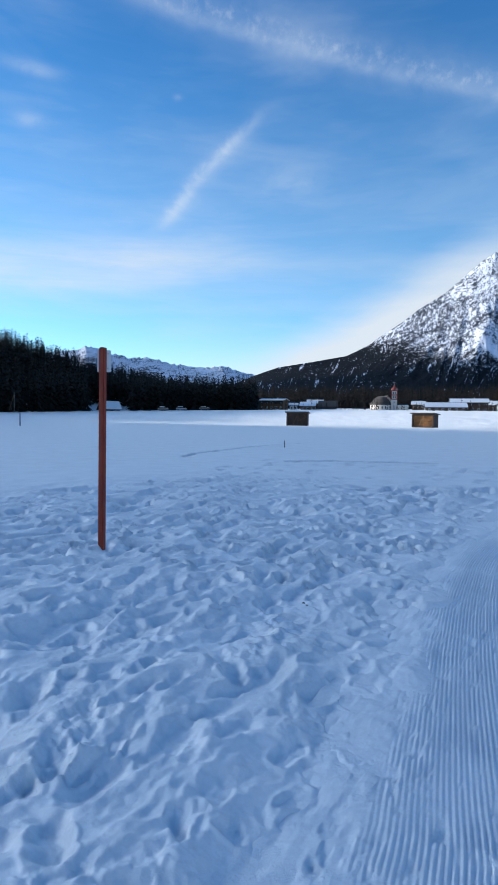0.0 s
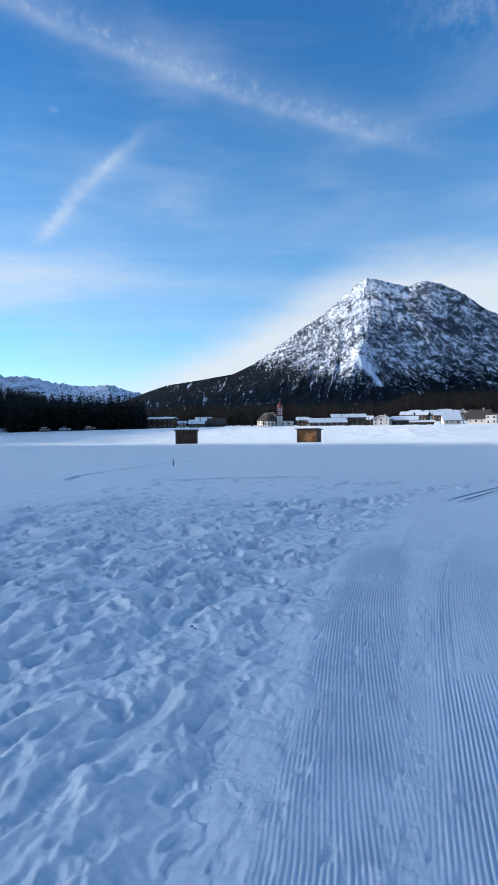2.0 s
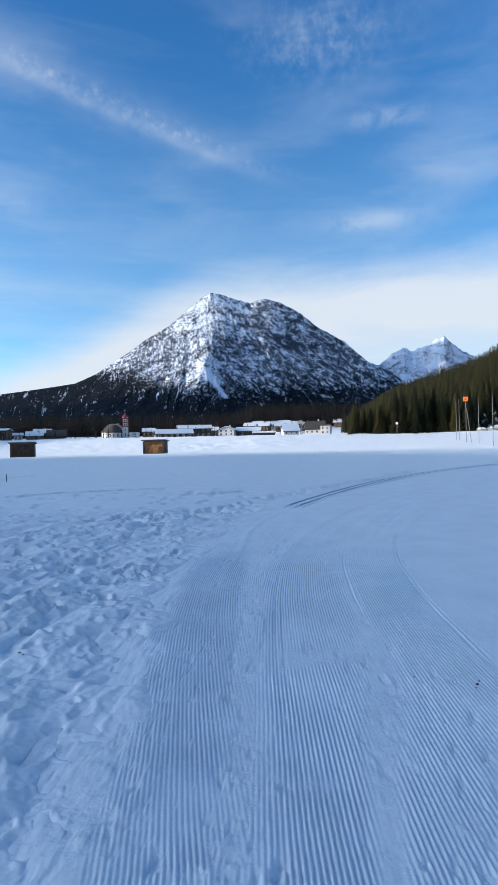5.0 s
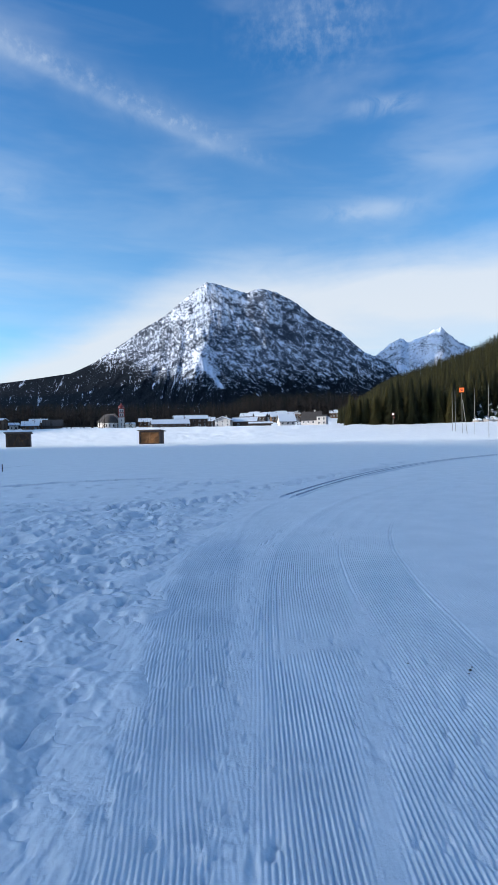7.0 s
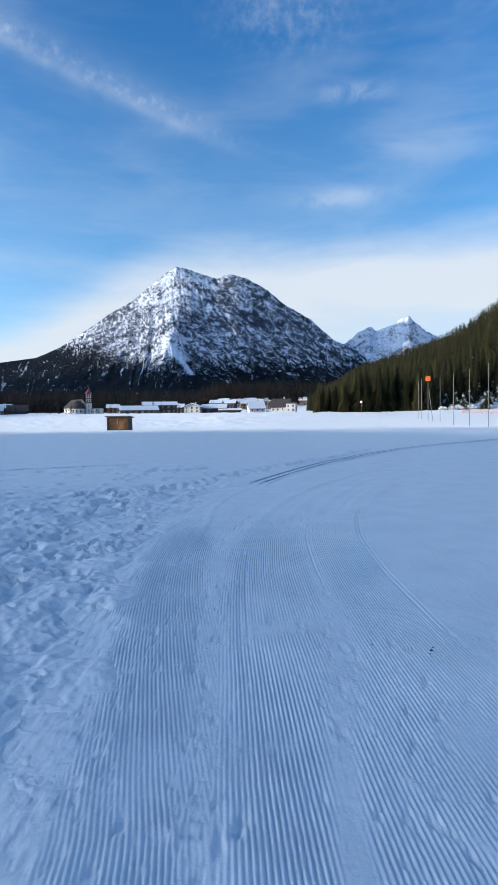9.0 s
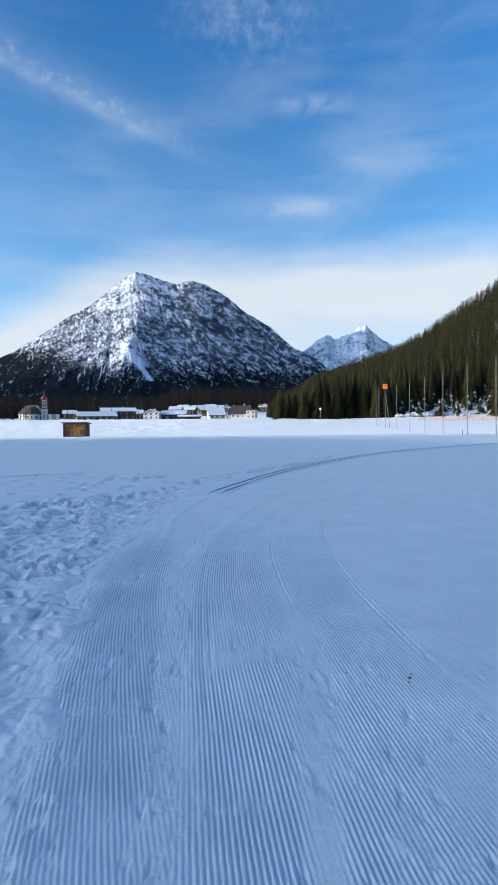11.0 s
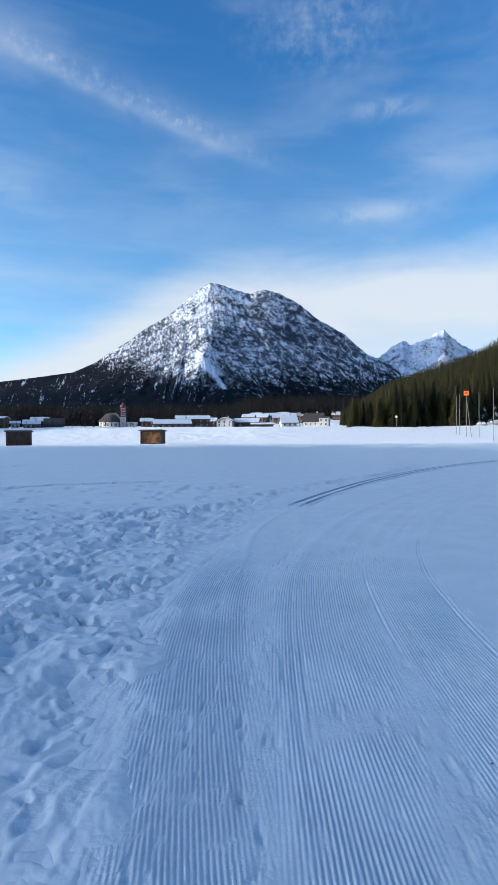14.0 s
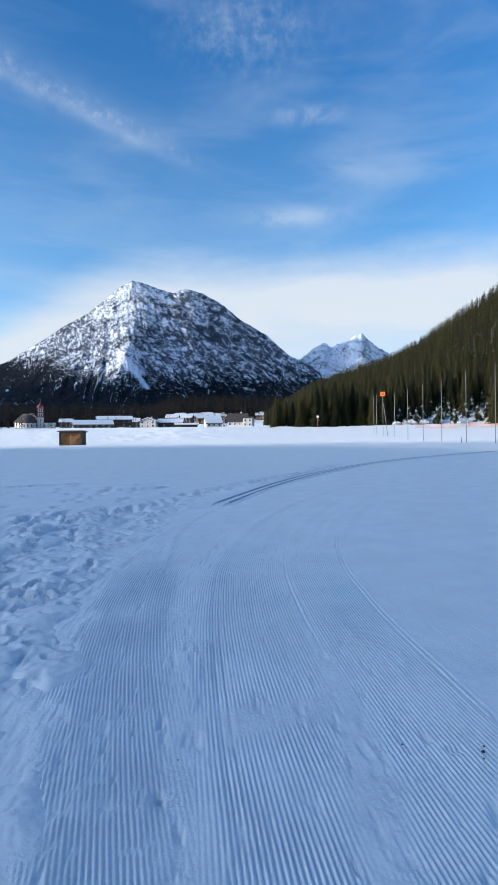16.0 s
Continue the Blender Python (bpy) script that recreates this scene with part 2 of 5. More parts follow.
DARK_WOOD = plain("dark stained timber", (0.06, 0.04, 0.03), 0.8, 0.4, 3.0, stretch=(1, 1, 0.2))
PLASTER = plain("white plaster", (0.52, 0.50, 0.475), 0.9, 0.06, 0.6)
CREAM = plain("cream plaster", (0.68, 0.62, 0.52), 0.9, 0.08, 0.6)
SHINGLE = plain("grey brown shingles", (0.040, 0.036, 0.034), 0.85, 0.35, 1.5, bump=0.5, depth=0.03)
RED_PAINT = plain("church red", (0.17, 0.022, 0.016), 0.6, 0.25, 1.5)
PANE = plain("dark window glass", (0.03, 0.035, 0.045), 0.12, 0.3, 2.0, bump=0.02)
STEEL = plain("galvanised steel", (0.20, 0.20, 0.19), 0.6, 0.25, 3.0, metal=0.3)
ORANGE = plain("signal orange", (0.85, 0.16, 0.015), 0.5, 0.08, 3.0, bump=0.05)
WHITE_PAINT = plain("white paint", (0.8, 0.8, 0.8), 0.5, 0.05, 3.0)
BLACK = plain("black plastic", (0.02, 0.02, 0.022), 0.5, 0.2, 5.0)
NET = plain("orange mesh fence", (0.5, 0.2, 0.07), 0.7, 0.2, 3.0)
CAR_GREY = plain("dark car paint", (0.06, 0.065, 0.075), 0.3, 0.15, 1.0, bump=0.02)
CAR_SILVER = plain("silver car paint", (0.35, 0.36, 0.38), 0.3, 0.1, 1.0, metal=0.4, bump=0.02)
STONE = plain("grey limestone", (0.28, 0.27, 0.26), 0.9, 0.3, 1.2, bump=0.6, depth=0.06)
# packed snow of the ski grooves, their shade put into its colour
GROOVE_SHADE = plain("shaded packed snow", (0.28, 0.34, 0.42), 0.45, 0.15, 8.0, bump=0.3)
DIRT = plain("dark bark crumb", (0.05, 0.04, 0.032), 0.95, 0.4, 40.0)
BLUE_GREY = plain("blue grey paint", (0.10, 0.13, 0.18), 0.6, 0.2, 6.0)


# ---------------------------------------------------------------- land
def perlin(x, y, seed=0):
    """Gradient noise for arrays, about -0.7 to 0.7."""
    xi, yi = np.floor(x).astype(np.int64), np.floor(y).astype(np.int64)
    fx, fy = x - xi, y - yi

    def corner(ax, ay):
        h = (ax * 374761393 + ay * 668265263 + seed * 1442695041) & 0xFFFFFFFF
        h = ((h ^ (h >> 13)) * 1274126177) & 0xFFFFFFFF
        turn = ((h ^ (h >> 16)) & 0xFFFF) * (2 * np.pi / 65536)
        return np.cos(turn) * (x - ax) + np.sin(turn) * (y - ay)

    u, v = fx**3 * (fx * (fx * 6 - 15) + 10), fy**3 * (fy * (fy * 6 - 15) + 10)
    low = corner(xi, yi) * (1 - u) + corner(xi + 1, yi) * u
    high = corner(xi, yi + 1) * (1 - u) + corner(xi + 1, yi + 1) * u
    return low * (1 - v) + high * v


def fbm(x, y, seed=0, octaves=4, gain=0.5):
    out, amp = 0.0, 1.0
    for k in range(octaves):
        out = out + amp * perlin(x * 2.03**k, y * 2.03**k, seed + k)
        amp *= gain
    return out


def smooth(v, low, high):
    q = np.clip((v - low) / (high - low), 0, 1)
    return q * q * (3 - 2 * q)


def tan_deg(a):
    return np.tan(np.radians(a))


EYE = 1.5
RIM_AZ = [-180, -60, -48, -32, -15, 0, 13, 20, 35, 60, 180]
RIM_EL = [0.3, 0.3, 0.28, 0.66, 0.93, 0.86, 0.80, 0.66, 0.72, 0.7, 0.3]
RIGHT_AZ = [11, 13.5, 16.5, 20.5, 25.5, 28.2, 31.4, 35.5, 45, 70, 95]
RIGHT_EL = [0.9, 3.4, 4.7, 6.2, 7.8, 9.15, 11.3, 13.7, 17.0, 17.0, 6.0]
# left of bearing -50 the ridge is unseen, its height set for shade
LEFT_AZ = [-179, -130, -98, -84, -81, -76, -73, -70, -66, -63, -56, -48, -44, -41, -38.6, -34, -32, -29, -26, -22]
LEFT_TOP = [48, 58, 63, 63, 62, 57, 51, 43, 35, 31, 36, 46, 41, 36, 32.5, 28.5, 24, 22, 18, 16]
LEFT_AT_AZ, LEFT_AT = [-180, -66, -50, -20], [205, 215, 300, 340]
TREE = 16.0


def land(x, y):
    """The lie of the land, without the prints in the snow."""
    x, y = np.asarray(x, float), np.asarray(y, float)
    r = np.hypot(x, y) + 1e-6
    a = np.degrees(np.arctan2(x, y))
    rim = np.interp(a, RIM_AZ, RIM_EL)
    right = smooth(a, 5, 17)
    r0, r1 = 118 - 6 * right, 250 - 88 * right
    top = EYE + r1 * tan_deg(rim)
    z = top * smooth(r, r0, r1) ** 0.9 + np.maximum(r - r1, 0) * tan_deg(rim)
    z = z + np.maximum(r - 360, 0) * 0.014 * smooth(np.abs(a + 4), 24, 14)
    # the slope that carries the upper village
    z = z + np.maximum(r - 330, 0) * 0.045 * smooth(a, 0.5, 4) * smooth(a, 17, 13) * smooth(r, 1100, 600)
    # heaps along the far edge of the field
    heap = smooth(r, 128, 150) * smooth(r, 215, 180) * smooth(a, -14, 4) * smooth(a, 18, 13)
    z = z + heap * (0.15 + 0.6 * fbm(x / 7, y / 7, 5))
    z = z + (0.008 + 0.11 * smooth(r, 112, 140)) * fbm(x / 21, y / 21, 3) * smooth(r, 25, 70) + (0.24 * fbm(x / 45, y / 45, 4) + 0.13 * fbm(x / 11, y / 11, 6) + 0.24 * fbm(x / 3.5, y / 3.5, 7, 5, 0.65)) * smooth(r, 112, 160) * smooth(r, 420, 300)
    # wooded hill on the right
    hill_top = 460 * tan_deg(np.interp(a, RIGHT_AZ, RIGHT_EL)) - TREE + 3.0 + EYE
    t = np.clip((r - 162) / 298, 0, 1)
    fade = smooth(a, 11.5, 14) * smooth(a, 110, 80)
    hill = np.maximum(hill_top - z, 0) * np.where(t < 1, t**1.1, 1) * smooth(r, 2200, 700)
    z = z + hill * fade
    # wooded ridge on the left, and its unseen run behind added for shade
    crest = np.interp(a, LEFT_AZ, LEFT_TOP) - TREE
    at = np.interp(a, LEFT_AT_AZ, LEFT_AT)
    t = np.clip((r - at + 75) / 75, 0, 1)
    z = z + np.maximum(crest - z, 0) * t**1.2 * smooth(a, -20, -24) * smooth(r, 2000, 600)
    return z


def grid_mesh(name, xs, ys, zs, close=False):
    """A mesh from rows of coordinates."""
    rows, cols = xs.shape
    mesh = bpy.data.meshes.new(name)
    idx = np.arange(rows * cols).reshape(rows, cols)
    if close:
        idx = np.c_[idx, idx[:, :1]]
    quads = np.stack([idx[:-1, :-1], idx[:-1, 1:], idx[1:, 1:], idx[1:, :-1]], -1).reshape(-1, 4)
    mesh.vertices.add(rows * cols)
    mesh.vertices.foreach_set("co", np.stack([xs, ys, zs], -1).ravel().astype(np.float32))
    mesh.loops.add(quads.size)
    mesh.loops.foreach_set("vertex_index", quads.ravel().astype(np.int32))
    mesh.polygons.add(len(quads))
    mesh.polygons.foreach_set("loop_start", np.arange(0, quads.size, 4, dtype=np.int32))
    mesh.polygons.foreach_set("loop_total", np.full(len(quads), 4, dtype=np.int32))
    mesh.polygons.foreach_set("use_smooth", np.ones(len(quads), dtype=bool))
    mesh.update(calc_edges=True)
    mesh.validate()
    return mesh


def attribute(mesh, name, values):
    mesh.attributes.new(name, "FLOAT", "POINT").data.foreach_set("value", np.asarray(values, np.float32).ravel())


# the way of the piste: its heading by the run along it, and the course that follows from that
def course(knots, x0, y0, s0, s1, step=0.05):
    """Run, place and heading along a smooth way that passes (x0, y0) at run 0."""
    run = np.arange(s0, s1, step)
    turn = np.radians(np.interp(run, *zip(*knots)))
    kernel = np.exp(-np.linspace(-2, 2, 41) ** 2)
    turn = np.convolve(np.pad(turn, 20, mode="edge"), kernel / kernel.sum(), mode="valid")
    x, y, k = np.cumsum(np.sin(turn)) * step, np.cumsum(np.cos(turn)) * step, int(round(-s0 / step))
    return run, x - x[k] + x0, y - y[k] + y0, turn


WAY_S, WAY_X, WAY_Y, WAY_H = course([(-8, 4.4), (2, 4.4), (4.2, 9), (5.4, 14), (7, 21), (9, 27), (11.5, 34), (14.5, 39), (20, 40), (30, 46), (42, 56), (60, 62)], 0.33, 2.1, -8, 60)


def along_way(x, y):
    """Run along the way and metres to its right, for arrays of places."""
    x, y = np.asarray(x, float).ravel(), np.asarray(y, float).ravel()
    kx, ky, kh = WAY_X[::4], WAY_Y[::4], WAY_H[::4]
    run, side = np.empty_like(x), np.empty_like(x)
    for i in range(0, len(x), 20000):
        px, py = x[i:i + 20000], y[i:i + 20000]
        k = np.argmin((px[:, None] - kx) ** 2 + (py[:, None] - ky) ** 2, axis=1)
        s, c = np.sin(kh[k]), np.cos(kh[k])
        run[i:i + 20000] = WAY_S[::4][k] + (px - kx[k]) * s + (py - ky[k]) * c
        side[i:i + 20000] = (px - kx[k]) * c - (py - ky[k]) * s
    return run, side


def groomed_from(run):
    """Where the groomed snow begins, in metres beside the way."""
    return np.interp(run, [-4.0, 0.0, 1.06, 1.86, 3.2, 4.4, 5.0, 7.3, 9.5, 11.0, 13.0, 16.0], [-0.55, -0.76, -0.87, -0.94, -1.01, -1.11, -1.18, -1.38, -1.80, -1.85, -2.4, -2.75])


# the snowfield: one sheet from underfoot to the mountains
fine_az = np.arange(-54, 42, 0.22)
angles = np.radians(np.r_[fine_az, np.arange(42, 306, 2.0)])
radii = np.r_[0.25 * 1.03 ** np.arange(0, 56), 1.25 * 1.0048 ** np.arange(0, 500), 13.7 * 1.0085 ** np.arange(0, 111), 35 * 1.022 ** np.arange(0, 112), 400 * 1.06 ** np.arange(1, 44)]
radii = np.unique(radii.round(4))
gr, ga = np.meshgrid(radii, -angles[::-1], indexing="ij")
gx, gy = -gr * np.sin(ga), gr * np.cos(ga) + 0.2
gz = land(gx, gy)
inner = np.flatnonzero(gr.ravel() < 62)
run_of, side_of = np.full(gx.size, 99.0), np.full(gx.size, -99.0)
run_of[inner], side_of[inner] = along_way(gx.ravel()[inner], gy.ravel()[inner])
run_of, side_of = run_of.reshape(gx.shape), side_of.reshape(gx.shape)
left_of = groomed_from(run_of) - side_of  # metres to the left of the groomed snow
near = smooth(gr, 60, 45)
trodden = smooth(left_of, -0.35, 0.05) * smooth(left_of, 11.0, 6.0) * smooth(gy + 0.10 * gx + 1.2 * perlin(gx * 0.6, gy * 0.6, 12), 14.2, 11.2) * smooth(gr, 22, 16)
walked = smooth(left_of, 0.0, 0.3) * smooth(left_of, 3.0, 1.4) * smooth(gy, 34, 18) * smooth(gy, 8, 11)
rough = np.clip(trodden + 0.22 * walked, 0, 1) * near
ridge = lambda x, y, seed: 0.5 - np.abs(perlin(x, y, seed)) * 1.9
warp_x, warp_y = 0.16 * fbm(gx * 1.4, gy * 1.4, 15, 2), 0.16 * fbm(gx * 1.4, gy * 1.4, 18, 2)
across, length = gx * 0.96 - gy * 0.27 + warp_x, gx * 0.27 + gy * 0.96 + warp_y
calm = smooth(perlin(gx * 0.45, gy * 0.45, 14), -0.35, 0.25)
broad_bumps = 0.080 * fbm(across * 0.9, length * 0.6, 11, 2, 0.4)
bumps = 0.075 * fbm(across * 1.7, length * 0.75, 11, 3, 0.55) + 0.050 * ridge(across * 2.1, length * 0.62, 16) * (0.35 + 0.65 * calm)
bumps = bumps + 0.020 * ridge(across * 4.6, length * 1.7 + 0.5 * warp_y, 17) * calm + 0.022 * fbm(across * 6.5, length * 4.0, 19, 3, 0.6)
crumbly = smooth(perlin(gx * 1.9, gy * 1.9, 27), -0.05, 0.35)
bumps = bumps + 0.009 * ridge(across * 9.5 + 2 * warp_x, length * 5.0, 21) + (0.004 + 0.015 * crumbly) * fbm(gx * 13, gy * 13, 23, 3, 0.65) + 0.010 * crumbly * np.abs(perlin(gx * 24, gy * 24, 24))
bumps = bumps - 0.09 * smooth(perlin(across * 1.3 + 4, length * 0.9, 22), 0.12, 0.42)
# behind the camera, where the sheet is coarser, only the broad bumps remain
finely = smooth(np.abs(np.degrees(np.arctan2(gx, gy - 0.2)) + 6), 62, 48)
bumps = broad_bumps + (bumps - broad_bumps) * finely
gz = gz + rough * bumps * (0.7 + 0.3 * smooth(left_of, 0.1, 0.8)) * (1 - 0.10 * smooth(gy, 4.0, 8.0))
gz = gz + near * (1 - rough) * smooth(left_of, 0.0, 0.5) * (0.010 * fbm(gx * 1.1, gy * 0.7, 29, 3) + 0.002 * fbm(gx * 7, gy * 5, 30, 2)) * smooth(gr, 60, 30)
# boot prints in trails, scuffs and paw prints
rng = np.random.default_rng(7)
flat = np.flatnonzero((gr < 24) & (rough > 0.03))
px, py, pz, pr = gx.ravel()[flat], gy.ravel()[flat], np.zeros(len(flat)), rough.ravel()[flat]
order = np.argsort(py)
px, py, pz, pr, flat = px[order], py[order], pz[order], pr[order], flat[order]
wx, wy = 0.045 * perlin(px * 6, py * 6, 71) + 0.022 * perlin(px * 15, py * 15, 72), 0.045 * perlin(px * 6, py * 6, 73) + 0.022 * perlin(px * 15, py * 15, 74)
prints = []
for k in range(38):  # people on foot, mostly along the piste
    head = rng.normal(0.24, 0.35) if k % 4 else rng.uniform(-1.6, 1.6)
    x, y = rng.uniform(-6.5, 0.5), rng.uniform(-2.0, 7.5)
    for n in range(rng.integers(8, 20)):
        x, y, head = x + 0.62 * math.sin(head), y + 0.62 * math.cos(head), head + rng.normal(0, 0.10)
        foot = 0.11 if n % 2 else -0.11
        prints.append((x + foot * math.cos(head), y - foot * math.sin(head), head + rng.normal(0, 0.15), rng.uniform(0.13, 0.19), rng.uniform(0.055, 0.095), rng.uniform(0.035, 0.085)))
for k in range(2300):  # scuffs and the paws of animals
    y = 0.5 + 13.2 * rng.random() ** 0.85
    x = float(np.interp(y, WAY_Y, WAY_X)) - 0.9 - 8.5 * rng.random() ** 1.25
    prints.append((x, y, rng.normal(0.3, 0.8), rng.uniform(0.04, 0.13), rng.uniform(0.03, 0.065), rng.uniform(0.012, 0.045) + 0.10 * (y > 4.5) * rng.random()))
for cx, cy, head, long, wide, deep in prints:
    i, j = np.searchsorted(py, (cy - 0.45, cy + 0.45))
    qx, qy = px[i:j] - cx + wx[i:j], py[i:j] - cy + wy[i:j]
    u, v = (qx * math.sin(head) + qy * math.cos(head)) / long, (qx * math.cos(head) - qy * math.sin(head)) / wide
    d = (np.abs(u) ** 2.6 + np.abs(v) ** 2.6) ** (1 / 2.6)
    hollow = -deep * (1 - smooth(d, 0.45 if cy < 4.5 else 0.4, 1.2 if cy < 4.5 else 1.1)) * np.clip(0.72 - 0.35 * u, 0.2, 1.1)
    heave = 0.22 * deep * np.exp(-(((d - 1.3) / 0.22) ** 2)) * np.clip(0.6 - 0.6 * u, 0, 1)
    pz[i:j] = np.minimum(pz[i:j], hollow) + 0.3 * np.maximum(np.minimum(pz[i:j], 0), hollow) + np.maximum(pz[i:j], 0) * (d > 1.0) + heave
print_z = np.zeros(gz.size)
trail = []
for x0, y0, x1, y1, count, spread in ((-0.6, 12.0, 1.3, 14.9, 34, 0.20), (1.3, 15.0, 9.6, 26.6, 90, 0.22), (-0.6, 17.2, 0.7, 17.6, 26, 0.22), (-2.2, 12.0, -0.4, 12.8, 26, 0.4)):
    for s in np.linspace(0, 1, count):
        trail.append((x0 + (x1 - x0) * s + rng.normal(0, spread), y0 + (y1 - y0) * s + rng.normal(0, spread), 0.11))
for knots_x, knots_y in (([-10.6, -11.2, -11.3, -11.4, -11.1, -10.3], [18.0, 19.9, 22.8, 26.4, 29.7, 32.4]), ([-6.5, -5.3, -3.4, -1.9], [18.1, 19.0, 19.6, 19.9])):
    for s in np.linspace(0, len(knots_x) - 1, 44):
        trail.append((np.interp(s, range(len(knots_x)), knots_x) + rng.normal(0, 0.05), np.interp(s, range(len(knots_y)), knots_y) + rng.normal(0, 0.06), 0.16))
trail += [(rng.uniform(-7.5, 1.0), rng.uniform(13.5, 19.0), 0.08) for _ in range(60)]
rows_at = radii + 0.0
for cx, cy, deep in trail:
    i, j = np.searchsorted(rows_at, (math.hypot(cx, cy - 0.2) - 0.6, math.hypot(cx, cy - 0.2) + 0.6))
    sub = slice(i * gx.shape[1], j * gx.shape[1])
    print_z[sub] -= deep * (1 - smooth(np.hypot((gx[i:j].ravel() - cx) / 0.12, (gy[i:j].ravel() - cy) / 0.20), 0.5, 1.2))
print_z[flat] += np.clip(pz, -0.16, 0.05) * np.clip(pr * 1.2, 0, 1) * finely.ravel()[flat] * smooth(left_of.ravel()[flat], -0.1, 0.35)
gz = gz + print_z.reshape(gz.shape)
# under the groomed snow the sheet lies a little lower
gz = gz - (0.036 * smooth(left_of, 0.1, -0.5) + 0.05 * smooth(left_of, -0.5, -0.9)) * smooth(side_of, 9.5, 8.6) * smooth(run_of, 41, 39.5) * smooth(run_of, -7.4, -6.8)
ground = new("ground", grid_mesh("ground", gx, gy, gz, close=True))
ground.data.materials.append(SNOW)
hole = bmesh.new()
hole.from_mesh(ground.data)
hole.verts.ensure_lookup_table()
hole.faces.new([hole.verts[i] for i in range(gx.shape[1])][::-1])
hole.to_mesh(ground.data)
hole.free()
tagged(ground, "trodden white snow field rising to the village", "snow field", kind="structure")

# the groomed piste: passes of ribs left by the snow groomer, worn and crossed in places
RIB = 0.0235
us = np.r_[np.arange(-3.2, -1.25, 0.05), np.arange(-1.25, 2.9, RIB / 5), np.arange(2.9, 9.6, 0.07)]
vs = [-7.2]
while vs[-1] < 41:
    v = vs[-1]
    vs.append(v + (0.09 if v < -1.6 else max(0.022, 0.0115 * (v + 2.1)) if v < 8.5 else 0.03 * v - 0.12))
vs = np.array(vs)
vv, uu = np.meshgrid(vs, us, indexing="ij")
way = lambda values: np.interp(vs, WAY_S, values)[:, None]
weave = 0.010 * fbm(uu * 0.8, vv * 0.9, 41, 2)
sx, sy = way(WAY_X) + (uu + weave) * np.cos(way(WAY_H)), way(WAY_Y) - (uu + weave) * np.sin(way(WAY_H))
y_run = vv + 2.1
# the gap between the second and third pass, which the tiller missed
gap_at = np.interp(y_run, [0.0, 1.9, 2.6, 3.1, 3.9, 5.0, 7.0], [0.22, 0.38, 0.48, 0.61, 0.72, 0.765, 0.775])
gap_wide = np.interp(y_run, [1.0, 1.9, 2.6, 3.1, 3.9, 5.0, 7.0], [0.07, 0.07, 0.085, 0.15, 0.12, 0.055, 0.04])
# the first pass was driven a little askew of the others
askew = np.interp(y_run, [-5.0, 1.95, 2.56, 3.26, 4.16, 4.9, 6.0, 8.0], [0.62, 0.0, -0.095, -0.19, -0.295, -0.375, -0.47, -0.56])
phase = np.where(uu < -0.12, uu - askew, uu)
comb = np.cos(2 * np.pi * phase / RIB)
comb = np.sign(comb) * np.abs(comb) ** 0.75
patchy = fbm(sx * 2.3, sy * 1.1, 43, 3)
worn = (0.72 + 0.28 * smooth(patchy, -0.35, -0.05)) * smooth(fbm(sx * 7, sy * 4, 47, 3), -0.85, -0.42)
wobble = 0.03 * perlin(vv * 0.8, vv * 0, 51)
# skied strip at the seam of the first and second pass, in lengths of more and less wear
strip_at = np.interp(y_run, [2.0, 4.4, 6.2], [-0.14, -0.16, -0.21])
strip = np.exp(-(((uu - strip_at + 0.4 * wobble) / np.interp(y_run, [2.0, 4.4, 6.2], [0.10, 0.13, 0.17])) ** 4)) * (0.42 + 0.42 * smooth(perlin(vv * 1.6, vv * 0 + 3, 55) + 0.5 * perlin(uu * 5, vv * 3, 56), -0.3, 0.25))
worn = worn * (1 - strip) * (1 - 0.97 * np.exp(-(((uu - gap_at - wobble * 0.4) / gap_wide) ** 4)))
worn = worn * (1 - 0.78 * np.exp(-(((uu - 1.12 - 0.2 * perlin(vv * 0.6, vv * 0 + 8, 57)) / 0.16) ** 4)) * smooth(y_run, 3.4, 2.6) * smooth(patchy, -0.3, 0.2))
worn = worn * (1 - 0.97 * smooth(uu, 1.42, 1.50) * (0.8 + 0.2 * smooth(fbm(sx * 0.9, sy * 0.7, 58, 2), -0.1, 0.3)))
worn = worn * smooth(uu + 0.24 * fbm(sx * 3, sy * 1.6, 64, 4), groomed_from(vv) - 0.05, groomed_from(vv) + 0.16) * smooth(y_run + 1.2 * perlin(uu * 2.5, vv * 0.3, 65), 9.8, 5.6)
